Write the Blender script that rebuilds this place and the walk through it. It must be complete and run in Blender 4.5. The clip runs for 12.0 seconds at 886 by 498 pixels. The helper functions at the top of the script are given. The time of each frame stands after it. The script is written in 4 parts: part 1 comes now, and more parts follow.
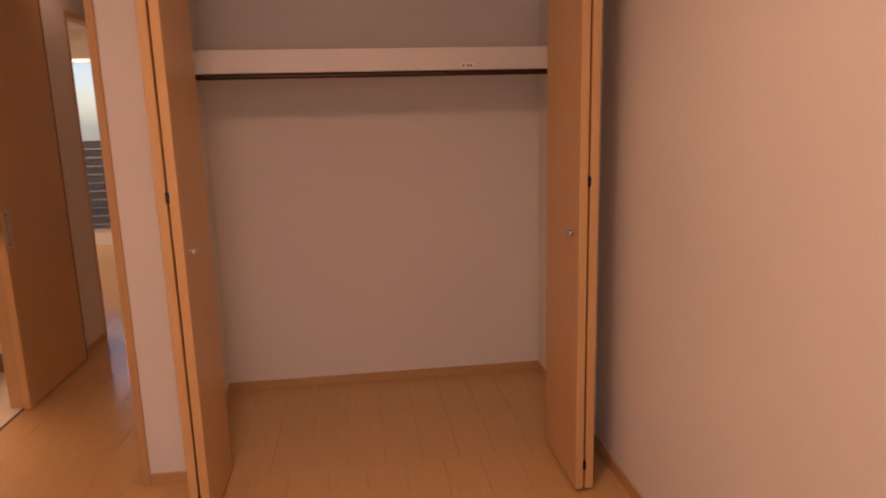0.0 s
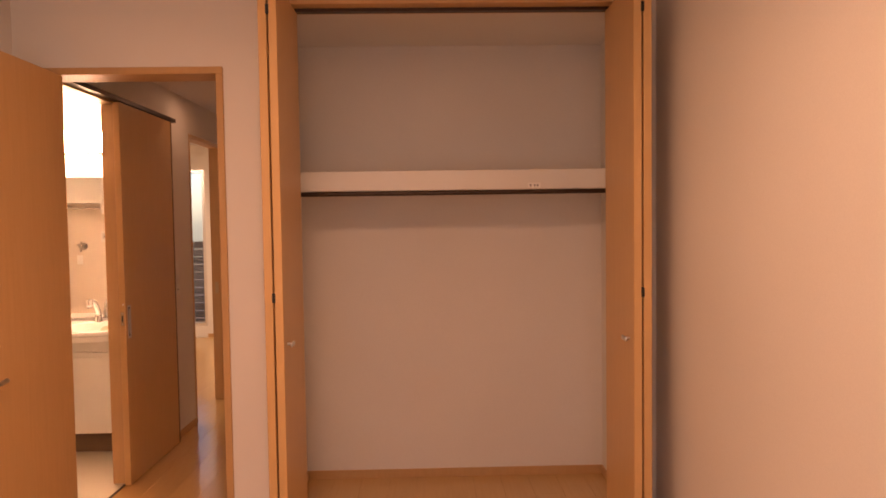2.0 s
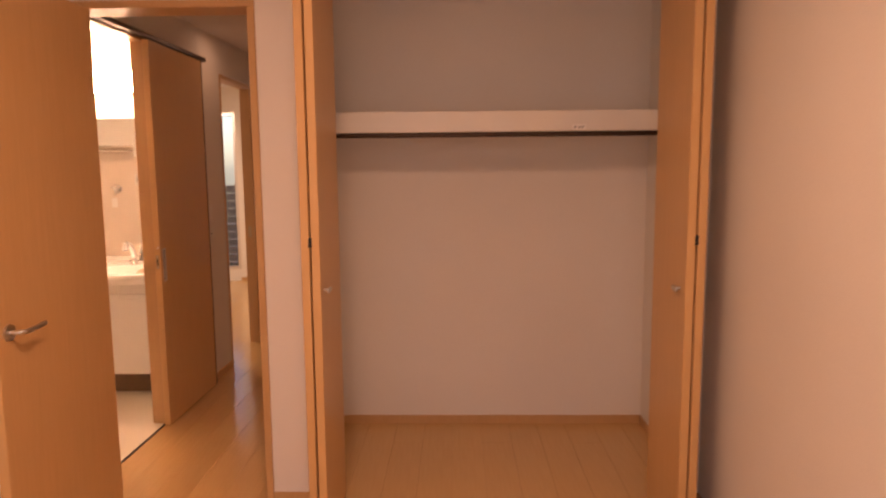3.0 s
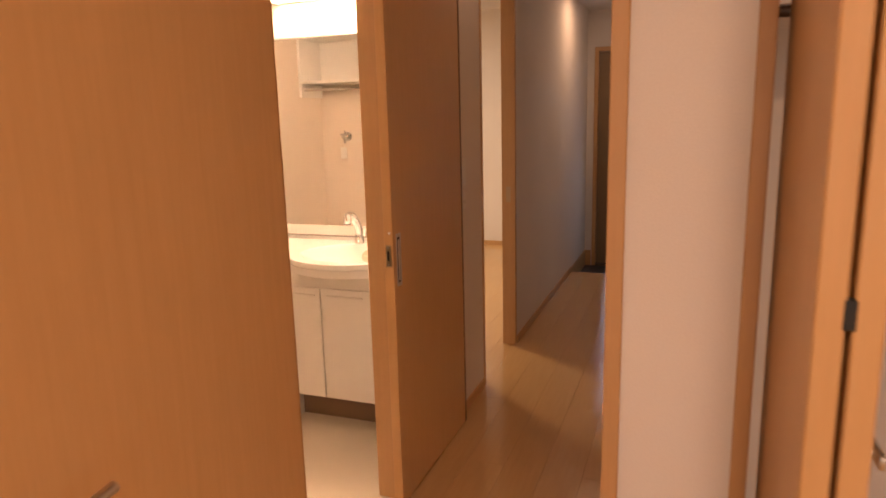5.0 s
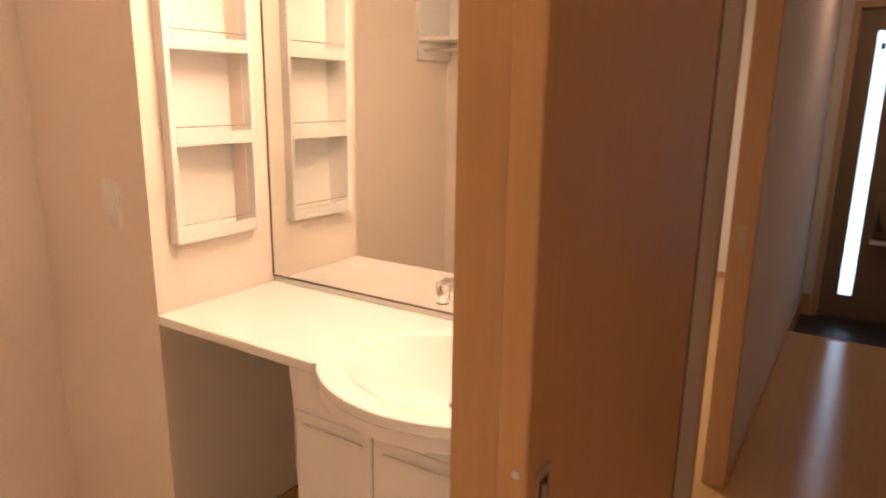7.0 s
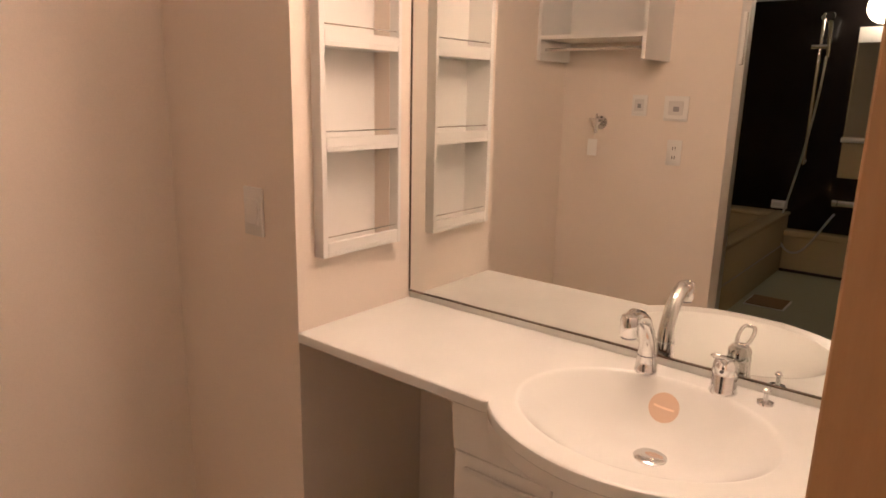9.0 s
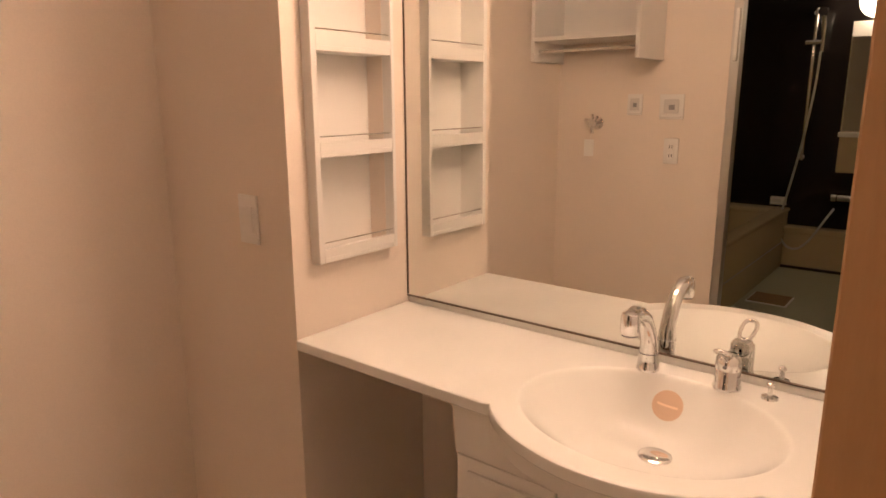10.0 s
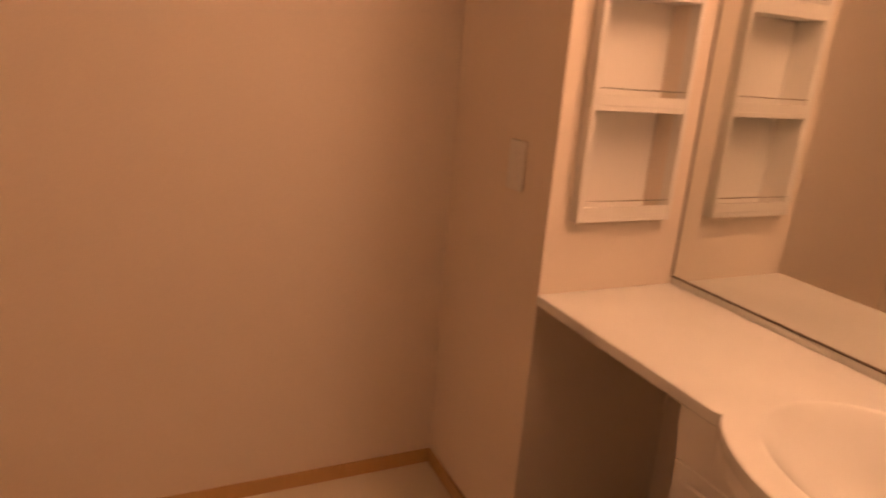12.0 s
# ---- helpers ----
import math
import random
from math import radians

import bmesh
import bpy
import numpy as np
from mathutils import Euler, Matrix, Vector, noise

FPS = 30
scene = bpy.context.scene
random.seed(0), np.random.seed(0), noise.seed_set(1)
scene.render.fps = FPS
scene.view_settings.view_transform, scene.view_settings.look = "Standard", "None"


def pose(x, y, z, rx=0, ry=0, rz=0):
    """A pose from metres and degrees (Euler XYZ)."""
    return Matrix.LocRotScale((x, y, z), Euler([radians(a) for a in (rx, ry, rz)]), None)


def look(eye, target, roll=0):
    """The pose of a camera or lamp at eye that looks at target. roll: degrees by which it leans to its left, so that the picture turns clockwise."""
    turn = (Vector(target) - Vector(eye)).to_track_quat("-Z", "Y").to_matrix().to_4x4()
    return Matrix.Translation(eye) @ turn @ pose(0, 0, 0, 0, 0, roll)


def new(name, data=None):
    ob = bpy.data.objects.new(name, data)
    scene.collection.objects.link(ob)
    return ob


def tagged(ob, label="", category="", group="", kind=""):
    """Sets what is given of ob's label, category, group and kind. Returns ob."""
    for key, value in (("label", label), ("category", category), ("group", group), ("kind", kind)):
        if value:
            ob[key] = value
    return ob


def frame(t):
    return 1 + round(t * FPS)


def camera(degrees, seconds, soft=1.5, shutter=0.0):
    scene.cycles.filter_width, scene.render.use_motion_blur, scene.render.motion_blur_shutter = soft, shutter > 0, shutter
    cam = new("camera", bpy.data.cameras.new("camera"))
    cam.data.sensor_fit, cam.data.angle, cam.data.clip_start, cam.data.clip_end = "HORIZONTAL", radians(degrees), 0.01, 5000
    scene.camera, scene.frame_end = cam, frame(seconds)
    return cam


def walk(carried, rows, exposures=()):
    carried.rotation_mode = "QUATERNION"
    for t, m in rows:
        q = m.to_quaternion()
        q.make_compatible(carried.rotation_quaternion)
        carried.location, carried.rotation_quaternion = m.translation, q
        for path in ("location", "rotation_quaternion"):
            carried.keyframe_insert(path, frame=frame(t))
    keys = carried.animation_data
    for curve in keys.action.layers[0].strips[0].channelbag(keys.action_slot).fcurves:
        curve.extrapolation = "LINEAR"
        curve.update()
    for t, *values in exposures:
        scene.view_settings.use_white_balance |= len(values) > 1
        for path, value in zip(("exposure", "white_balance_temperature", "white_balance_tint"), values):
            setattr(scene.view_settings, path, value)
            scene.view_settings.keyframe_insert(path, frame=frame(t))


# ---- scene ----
cam = camera(67.6, 12.0, soft=1.7, shutter=0.25)
PATH = [
    (0, (1.681, -2.452, 1.357), (1.928, -0.506, 0.967), -1.5),
    (0.5, (1.682, -2.63, 1.359), (1.802, -0.685, 0.909), 1.3),
    (1, (1.678, -2.717, 1.381), (1.728, -0.731, 1.152), -0.1),
    (1.5, (1.674, -2.734, 1.392), (1.707, -0.737, 1.28), -0.7),
    (2, (1.664, -2.731, 1.402), (1.707, -0.734, 1.321), -0.8),
    (2.5, (1.664, -2.714, 1.407), (1.707, -0.719, 1.272), -0.5),
    (3, (1.619, -2.628, 1.391), (1.574, -0.643, 1.149), -0.5),
    (3.3, (1.494, -2.499, 1.355), (1.277, -0.547, 0.974), -0.9),
    (3.5, (1.454, -2.364, 1.345), (1.104, -0.428, 0.985), -1.6),
    (3.7, (1.387, -2.219, 1.348), (0.965, -0.3, 0.979), 0.5),
    (5.3, (0.823, -0.858, 1.352), (0.117, 0.967, 0.941), -2.1),
    (5.5, (0.746, -0.704, 1.377), (0.085, 1.126, 0.915), -0.8),
    (6, (0.587, -0.3, 1.365), (-0.249, 1.462, 0.919), -1.3),
    (6.5, (0.431, 0.013, 1.373), (-0.434, 1.782, 1.026), 0.2),
    (7, (0.284, 0.285, 1.354), (-0.767, 1.923, 0.896), 0.8),
    (7.5, (0.125, 0.361, 1.345), (-1.092, 1.852, 0.8), 0.8),
    (7.7, (0.07, 0.342, 1.359), (-1.194, 1.804, 0.845), 2.1),
    (9.3, (-0.011, 0.294, 1.351), (-1.212, 1.828, 0.9), 1.0),
    (9.5, (-0.011, 0.301, 1.338), (-1.22, 1.833, 0.899), 0.6),
    (10, (-0.01, 0.307, 1.343), (-1.226, 1.832, 0.903), -0.3),
    (10.5, (0.002, 0.306, 1.349), (-1.23, 1.881, 1.31), -0.0),
    (11, (-0.004, 0.299, 1.343), (-1.231, 1.86, 1.1), 1.1),
    (11.5, (-0.006, 0.317, 1.332), (-1.348, 1.75, 0.951), 0.3),
    (12, (0.005, 0.431, 1.305), (-1.731, 1.246, 0.742), 4.4),
]
walk(cam, [(t, look(eye, target, roll)) for t, eye, target, roll in PATH],
     exposures=[
         (0.0, -0.22, 6500, 24), (0.5, 0.0, 6900, 24), (1.2, 0.15, 7300, 25), (2.7, 0.15, 7200, 24), (3.1, 0.15, 6800, 22), (3.5, 0.2, 6250, 14), (3.7, 0.2, 6250, 13), (5.3, 0.2, 6500, 11), (6.1, 0.2, 6350, 11), (6.6, 0.08, 6200, 11),
         (7.5, -0.30, 5850, 8), (9.3, -0.78, 5450, 8), (9.6, -0.78, 5480, 8), (10.1, -0.78, 6200, 12), (10.6, -1.13, 7800, 21), (11.2, -1.23, 8300, 26), (11.6, -1.23, 8500, 27), (12.0, -1.30, 9300, 37)])

# ---- world, sun and lamps ----
world = bpy.data.worlds.new("world")
scene.world = world
world.use_nodes = True
sky = world.node_tree.nodes.new("ShaderNodeTexSky")
sky.sky_type, sky.sun_disc = "NISHITA", False
sky.sun_elevation, sky.sun_rotation = radians(40), radians(150)
back = world.node_tree.nodes["Background"]
world.node_tree.links.new(sky.outputs[0], back.inputs[0])
back.inputs[1].default_value = 0.15
sun_data = bpy.data.lights.new("sun", "SUN")
sun_data.energy, sun_data.angle, sun_data.color = 0.8, radians(12), (1, 0.93, 0.84)
sun = new("sun", sun_data)
sun.matrix_world = look((6, -8, 9), (0, 2, 0))

WARM = (1.0, 0.56, 0.33)
DAY = (1.0, 0.74, 0.63)


def area(name, m, sx, sy, watts, colour, shape="RECTANGLE"):
    d = bpy.data.lights.new(name, "AREA")
    d.shape, d.size, d.size_y, d.energy, d.color = shape, sx, sy, watts, colour
    ob = new(name, d)
    ob.matrix_world = m
    return ob


area("bedroom_ceiling_light", pose(1.35, -1.75, 2.36), 0.5, 0.5, 26, WARM, "DISK")
area("bedroom_window_light", pose(1.35, -3.93, 1.25, 90, 0, 0), 1.6, 1.8, 9.0, DAY)
area("hall_downlight_1", pose(0.26, 1.72, 2.26), 0.10, 0.10, 0.7, WARM, "DISK")
area("hall_downlight_2", pose(0.30, 4.30, 2.26), 0.12, 0.12, 3.8, WARM, "DISK")
area("living_ceiling_light", pose(-2.0, 3.7, 2.34), 0.6, 0.6, 50, (1.0, 0.70, 0.48), "DISK")

# ---- materials ----
def material(name, base, rough=0.5, metal=0.0, spec=0.5):
    m = bpy.data.materials.new(name)
    m.use_nodes = True
    b = m.node_tree.nodes["Principled BSDF"]
    b.inputs["Base Color"].default_value = (*base, 1)
    b.inputs["Roughness"].default_value = rough
    b.inputs["Metallic"].default_value = metal
    b.inputs["Specular IOR Level"].default_value = spec
    return m


def noise_node(m, scale, detail=4, stretch=(1, 1, 1)):
    t, L = m.node_tree.nodes, m.node_tree.links
    co, mp, nz = t.new("ShaderNodeTexCoord"), t.new("ShaderNodeMapping"), t.new("ShaderNodeTexNoise")
    mp.inputs["Scale"].default_value = stretch
    nz.inputs["Scale"].default_value, nz.inputs["Detail"].default_value = scale, detail
    L.new(co.outputs["Object"], mp.inputs[0])
    L.new(mp.outputs[0], nz.inputs["Vector"])
    return nz


def tint(m, fac, dark, light, lo=0.3, hi=0.7):
    """Drives the base colour between two colours."""
    t, L = m.node_tree.nodes, m.node_tree.links
    r = t.new("ShaderNodeValToRGB")
    r.color_ramp.elements[0].position, r.color_ramp.elements[1].position = lo, hi
    r.color_ramp.elements[0].color, r.color_ramp.elements[1].color = (*dark, 1), (*light, 1)
    L.new(fac, r.inputs[0])
    L.new(r.outputs[0], t["Principled BSDF"].inputs["Base Color"])
    return r


def bump(m, fac, strength, distance=0.002):
    t, L = m.node_tree.nodes, m.node_tree.links
    b = t.new("ShaderNodeBump")
    b.inputs["Strength"].default_value, b.inputs["Distance"].default_value = strength, distance
    L.new(fac, b.inputs["Height"])
    L.new(b.outputs[0], t["Principled BSDF"].inputs["Normal"])


def mixed(m, a, b, f=0.5):
    t, L = m.node_tree.nodes, m.node_tree.links
    x = t.new("ShaderNodeMix")
    x.inputs[0].default_value = f
    L.new(a, x.inputs[2])
    L.new(b, x.inputs[3])
    return x.outputs[0]


def wallpaper(name, base):
    m = material(name, base, 0.85, 0, 0.25)
    fine, wide = noise_node(m, 260, 3), noise_node(m, 1.3, 3)
    tint(m, mixed(m, fine.outputs[0], wide.outputs[0], 0.6), [c * 0.93 for c in base], [min(1, c * 1.03) for c in base])
    bump(m, fine.outputs[0], 0.25, 0.0015)
    return m


def wood(name, dark, light, stretch, rough=0.4, spec=0.5, scale=9.0):
    m = material(name, light, rough, 0, spec)
    t, L = m.node_tree.nodes, m.node_tree.links
    grain, fine = noise_node(m, scale, 6, stretch), noise_node(m, scale * 9, 3, stretch)
    info = t.new("ShaderNodeObjectInfo")
    fac = mixed(m, grain.outputs[0], fine.outputs[0], 0.35)
    ad = t.new("ShaderNodeMath")
    ad.operation = "MULTIPLY_ADD"
    ad.inputs[1].default_value = 0.10
    L.new(info.outputs["Random"], ad.inputs[0])
    L.new(fac, ad.inputs[2])
    tint(m, ad.outputs[0], dark, light, 0.15, 0.95)
    bump(m, fine.outputs[0], 0.08, 0.001)
    return m


PAPER = wallpaper("wallpaper", (0.80, 0.775, 0.74))
PAPER_WET = wallpaper("washroom_wallpaper", (0.84, 0.757, 0.668))
CEIL = wallpaper("ceiling_paper", (0.82, 0.80, 0.77))
MAPLE = wood("maple_laminate", (0.56, 0.34, 0.145), (0.67, 0.425, 0.20), (9, 9, 0.55), 0.36, 0.42)
MAPLE_EDGE = wood("maple_edge", (0.60, 0.39, 0.19), (0.72, 0.49, 0.26), (9, 9, 0.55), 0.45)
TRIM = wood("maple_trim", (0.50, 0.30, 0.13), (0.60, 0.38, 0.185), (8, 8, 0.8), 0.42)
PLANK = wood("maple_flooring", (0.55, 0.345, 0.145), (0.645, 0.425, 0.195), (8, 0.6, 8), 0.15, 0.5)
GROOVE = material("plank_joint", (0.54, 0.335, 0.14), 0.6)
VINYL = wallpaper("cushion_vinyl_floor", (0.72, 0.66, 0.55))
WHITE = material("white_lacquer", (0.80, 0.79, 0.76), 0.28)
tint(WHITE, noise_node(WHITE, 3, 3).outputs[0], (0.78, 0.77, 0.74), (0.82, 0.81, 0.78))
MELAMINE = material("white_melamine", (0.80, 0.79, 0.75), 0.45)
tint(MELAMINE, noise_node(MELAMINE, 2.5, 3).outputs[0], (0.77, 0.76, 0.72), (0.82, 0.81, 0.78))
STONE = material("cast_marble", (0.84, 0.83, 0.80), 0.22)
tint(STONE, noise_node(STONE, 5, 4).outputs[0], (0.79, 0.80, 0.77), (0.84, 0.85, 0.82))
PLASTIC = material("white_plastic", (0.82, 0.81, 0.78), 0.4)
CHROME = material("chrome", (0.82, 0.82, 0.82), 0.08, 1.0)
STEEL = material("brushed_steel", (0.62, 0.60, 0.57), 0.28, 1.0)
BRASS = material("nickel_latch", (0.50, 0.40, 0.26), 0.35, 1.0)
BLACK = material("black_plastic", (0.012, 0.011, 0.010), 0.45)
DARK = material("dark_brown_metal", (0.05, 0.028, 0.018), 0.4, 0.4)
MIRROR = material("mirror_glass", (0.80, 0.81, 0.78), 0.0, 1.0)
TILE = material("dark_porcelain_tile", (0.035, 0.034, 0.036), 0.42)
tint(TILE, noise_node(TILE, 30, 5).outputs[0], (0.022, 0.021, 0.022), (0.055, 0.053, 0.055))
GROUT = material("grout", (0.10, 0.095, 0.09), 0.9)
ENTRY = wood("entrance_door_sheet", (0.20, 0.135, 0.07), (0.26, 0.18, 0.095), (9, 9, 0.5), 0.4, 0.5)
ALU = material("bronze_aluminium", (0.16, 0.115, 0.08), 0.4, 0.7)
SILVER = material("silver_aluminium", (0.66, 0.66, 0.65), 0.3, 0.9)
PANEL = material("black_gloss_panel", (0.010, 0.008, 0.008), 0.12)
bump(PANEL, noise_node(PANEL, 40, 3, (1, 1, 0.1)).outputs[0], 0.03, 0.001)
TUB = material("cream_acrylic", (0.56, 0.46, 0.29), 0.22)
BATHFLOOR = material("grey_green_bath_floor", (0.34, 0.35, 0.25), 0.5)
bump(BATHFLOOR, noise_node(BATHFLOOR, 90, 2).outputs[0], 0.3, 0.002)
DRAIN = wood("brown_drain_slat", (0.16, 0.09, 0.035), (0.26, 0.15, 0.06), (0.8, 9, 9), 0.5)
CONCRETE = wallpaper("concrete", (0.38, 0.37, 0.35))
LOUVRE = material("dark_railing", (0.06, 0.065, 0.075), 0.5, 0.3)
TAG = material("white_paper_tag", (0.92, 0.92, 0.90), 0.7)
STICKER = material("peach_sticker", (0.64, 0.47, 0.34), 0.55)
STICKER2 = material("pale_sticker_print", (0.85, 0.66, 0.50), 0.55)
GREYPRINT = material("grey_print", (0.28, 0.28, 0.29), 0.5)
GREYFACE = material("grey_plastic", (0.66, 0.65, 0.63), 0.45)
PLINTH = material("plinth_shade_brown", (0.22, 0.14, 0.085), 0.6)


def glowing(name, colour, strength):
    m = bpy.data.materials.new(name)
    m.use_nodes = True
    b = m.node_tree.nodes["Principled BSDF"]
    b.inputs["Base Color"].default_value = (0.8, 0.8, 0.8, 1)
    b.inputs["Emission Color"].default_value = (*colour, 1)
    b.inputs["Emission Strength"].default_value = strength
    return m


TUBE = glowing("lit_diffuser", (1.0, 0.62, 0.39), 81)
GLOBE = glowing("lit_globe", (1.0, 0.70, 0.45), 22)
OUTSIDE = glowing("daylight_backdrop", (0.58, 0.76, 1.0), 2.9)
GLASS = material("window_glass", (1, 1, 1), 0.02)
GLASS.node_tree.nodes["Principled BSDF"].inputs["Transmission Weight"].default_value = 1.0
FROST = material("frosted_glass", (0.95, 0.97, 1.0), 0.35)
FROST.node_tree.nodes["Principled BSDF"].inputs["Transmission Weight"].default_value = 1.0


# ---- mesh helpers ----
def add_box(bm, x0, y0, z0, x1, y1, z1, bevel=0.0, seg=2):
    r = bmesh.ops.create_cube(bm, size=1.0, matrix=Matrix.Translation(((x0 + x1) / 2, (y0 + y1) / 2, (z0 + z1) / 2)) @ Matrix.Diagonal((abs(x1 - x0), abs(y1 - y0), abs(z1 - z0), 1)))
    if bevel:
        edges = list({e for v in r["verts"] for e in v.link_edges})
        bmesh.ops.bevel(bm, geom=edges, offset=bevel, segments=seg, affect="EDGES", profile=0.5)
    return bm


def box(*a, **k):
    return add_box(bmesh.new(), *a, **k)


def boxes(rows, bevel=0.0):
    bm = bmesh.new()
    for r in rows:
        add_box(bm, *r, bevel=bevel)
    return bm


def add_cyl(bm, a, b, r0, r1=None, n=20, caps=True):
    a, b = Vector(a), Vector(b)
    q = (b - a).to_track_quat("Z", "Y").to_matrix().to_4x4()
    bmesh.ops.create_cone(bm, cap_ends=caps, segments=n, radius1=r0, radius2=r0 if r1 is None else r1, depth=(b - a).length, matrix=Matrix.Translation((a + b) / 2) @ q)
    return bm


def cyl(*a, **k):
    return add_cyl(bmesh.new(), *a, **k)


def ball(c, r, sx=1, sy=1, sz=1, n=20):
    bm = bmesh.new()
    bmesh.ops.create_uvsphere(bm, u_segments=n, v_segments=n // 2, radius=r, matrix=Matrix.Translation(c) @ Matrix.Diagonal((sx, sy, sz, 1)))
    return bm


def tube(points, r, n=12, radii=None):
    """A round bar along a smooth path."""
    bm, rings = bmesh.new(), []
    pts = [Vector(p) for p in points]
    up = None
    for i, p in enumerate(pts):
        d = (pts[min(i + 1, len(pts) - 1)] - pts[max(i - 1, 0)]).normalized()
        u = d.orthogonal().normalized() if up is None else (up - d * up.dot(d)).normalized()
        up = u
        w = d.cross(u)
        rr = radii[i] if radii else r
        rings.append([bm.verts.new(p + (u * math.cos(2 * math.pi * k / n) + w * math.sin(2 * math.pi * k / n)) * rr) for k in range(n)])
    for a, b in zip(rings, rings[1:]):
        for k in range(n):
            bm.faces.new((a[k], a[(k + 1) % n], b[(k + 1) % n], b[k]))
    bm.faces.new(rings[0][::-1])
    bm.faces.new(rings[-1])
    return bm


def lathe(profile, centre, n=32):
    """Turns (radius, height) rows round the upright through centre."""
    bm, rings = bmesh.new(), []
    for r, h in profile:
        rings.append([bm.verts.new((centre[0] + r * math.cos(2 * math.pi * k / n), centre[1] + r * math.sin(2 * math.pi * k / n), centre[2] + h)) for k in range(n)])
    for a, b in zip(rings, rings[1:]):
        for k in range(n):
            bm.faces.new((a[k], a[(k + 1) % n], b[(k + 1) % n], b[k]))
    bm.faces.new(rings[0][::-1])
    bm.faces.new(rings[-1])
    return bm


def mesh_ob(name, bm, mat, smooth=False):
    bmesh.ops.recalc_face_normals(bm, faces=bm.faces)
    me = bpy.data.meshes.new(name)
    bm.to_mesh(me)
    bm.free()
    for m in (mat if isinstance(mat, (list, tuple)) else [mat]):
        me.materials.append(m)
    if smooth:
        for p in me.polygons:
            p.use_smooth = True
        me.set_sharp_from_angle(angle=radians(38))
    return new(name, me)


def part(name, bm, mat, parent, label="", smooth=False):
    ob = mesh_ob(name, bm, mat, smooth)
    ob.parent = parent
    ob.matrix_parent_inverse = parent.matrix_world.inverted()
    if label:
        ob["label"] = label
    return ob


def thing(name, label, category, at=(0, 0, 0), group=""):
    ob = new(name)
    ob.empty_display_size = 0.05
    ob.matrix_world = Matrix.Translation(at)
    return tagged(ob, label, category, group)


def structure(name, bm, mat, label, category, smooth=False):
    return tagged(mesh_ob(name, bm, mat, smooth), label, category, kind="structure")

# ---- setting: walls, floors, ceilings ----
H = 2.40          # bedroom and living room ceiling
HH = 2.28         # hall and washroom ceiling
RX = 2.61         # bedroom's right wall
BY = -3.90        # bedroom's back wall
HX = 0.810        # hall's right wall
CY = 0.875        # closet's back wall
WY = 1.680        # washroom wall behind the vanity
SY = -0.15        # washroom wall with the bath door
WX = -1.74        # washroom's far wall
SX = -1.215       # side wall of the vanity niche
SF = 1.258         # front of the stub wall beside the vanity
GY = 4.55         # edge of the hall floor
TW = 0.073       # thickness of the wall between hall and washroom
EY = 5.39         # entrance door
CBY = 4.30        # start of the shoe cabinet in the corridor wall
LX, LY = -4.2, 5.6  # living room

structure("wall_bedroom_door_side", boxes([
    (0, 0, 0, 0.082, 0.12, H), (0.082, 0, 2.045, 0.838, 0.12, H), (0.838, 0, 0, 1.035, 0.12, H), (1.035, 0, 2.315, RX, 0.12, H), (2.565, 0, 0, RX, 0.12, 2.315)]),
    PAPER, "white textured wallpaper wall round the doorway and closet", "wall")
structure("wall_bedroom_right", box(RX, BY - 0.12, -0.05, RX + 0.12, CY + 0.12, H), PAPER, "plain white wallpaper bedroom wall", "wall")
structure("wall_bedroom_left", box(-0.12, BY - 0.12, -0.05, 0, SY - 0.12, H), PAPER, "plain white wallpaper wall behind the open door", "wall")
structure("wall_bedroom_back", boxes([
    (0, BY - 0.12, 0, 0.5, BY, H), (2.2, BY - 0.12, 0, RX, BY, H), (0.5, BY - 0.12, 2.2, 2.2, BY, H), (0.5, BY - 0.12, 0, 2.2, BY, 0.3)]),
    PAPER, "white wallpaper wall with a window opening", "wall")
structure("wall_closet", boxes([
    (HX, CY, 0, RX, CY + 0.12, H), (HX + 0.002, 0.12, 0, 0.98, CY, H)]), PAPER, "white papered closet back and side", "wall")
structure("wall_hall_left", boxes([
    (-TW, SY - 0.12, -0.05, 0, 0.10, H), (-TW, 0.10, 2.085, 0, 0.897, H), (-TW, 0.897, 0, 0, 1.85, H), (-TW, 1.85, 0, 0, 1.945, H), (-TW, 1.945, 2.045, 0, 2.618, H), (-TW, 2.618, -0.2, 0, EY + 0.1, H)]),
    PAPER, "white wallpaper corridor wall with two doorways", "wall")
structure("wall_hall_right", boxes([
    (HX, CY + 0.12, 0, HX + 0.12, 1.005, H), (HX, 1.005, 2.045, HX + 0.12, 1.635, H), (HX, 1.635, 0, HX + 0.12, 1.875, H), (HX, 1.875, 2.045, HX + 0.12, 2.725, H), (HX, 2.725, -0.2, HX + 0.12, CBY, H), (HX, CBY, 2.0, HX + 0.12, EY + 0.1, H), (HX, CBY, -0.2, HX + 0.12, EY + 0.1, 0.03), (HX + 0.10, CBY, 0.03, HX + 0.12, EY + 0.1, 2.0)]), PAPER, "white wallpaper corridor wall with closed doors", "wall")
structure("wall_entrance", boxes([(0, EY, -0.2, 0.065, EY + 0.1, H), (0.809, EY, -0.2, 0.86, EY + 0.1, H), (0.065, EY, 1.954, 0.809, EY + 0.1, H)]), PAPER, "white wallpaper wall round the entrance door", "wall")
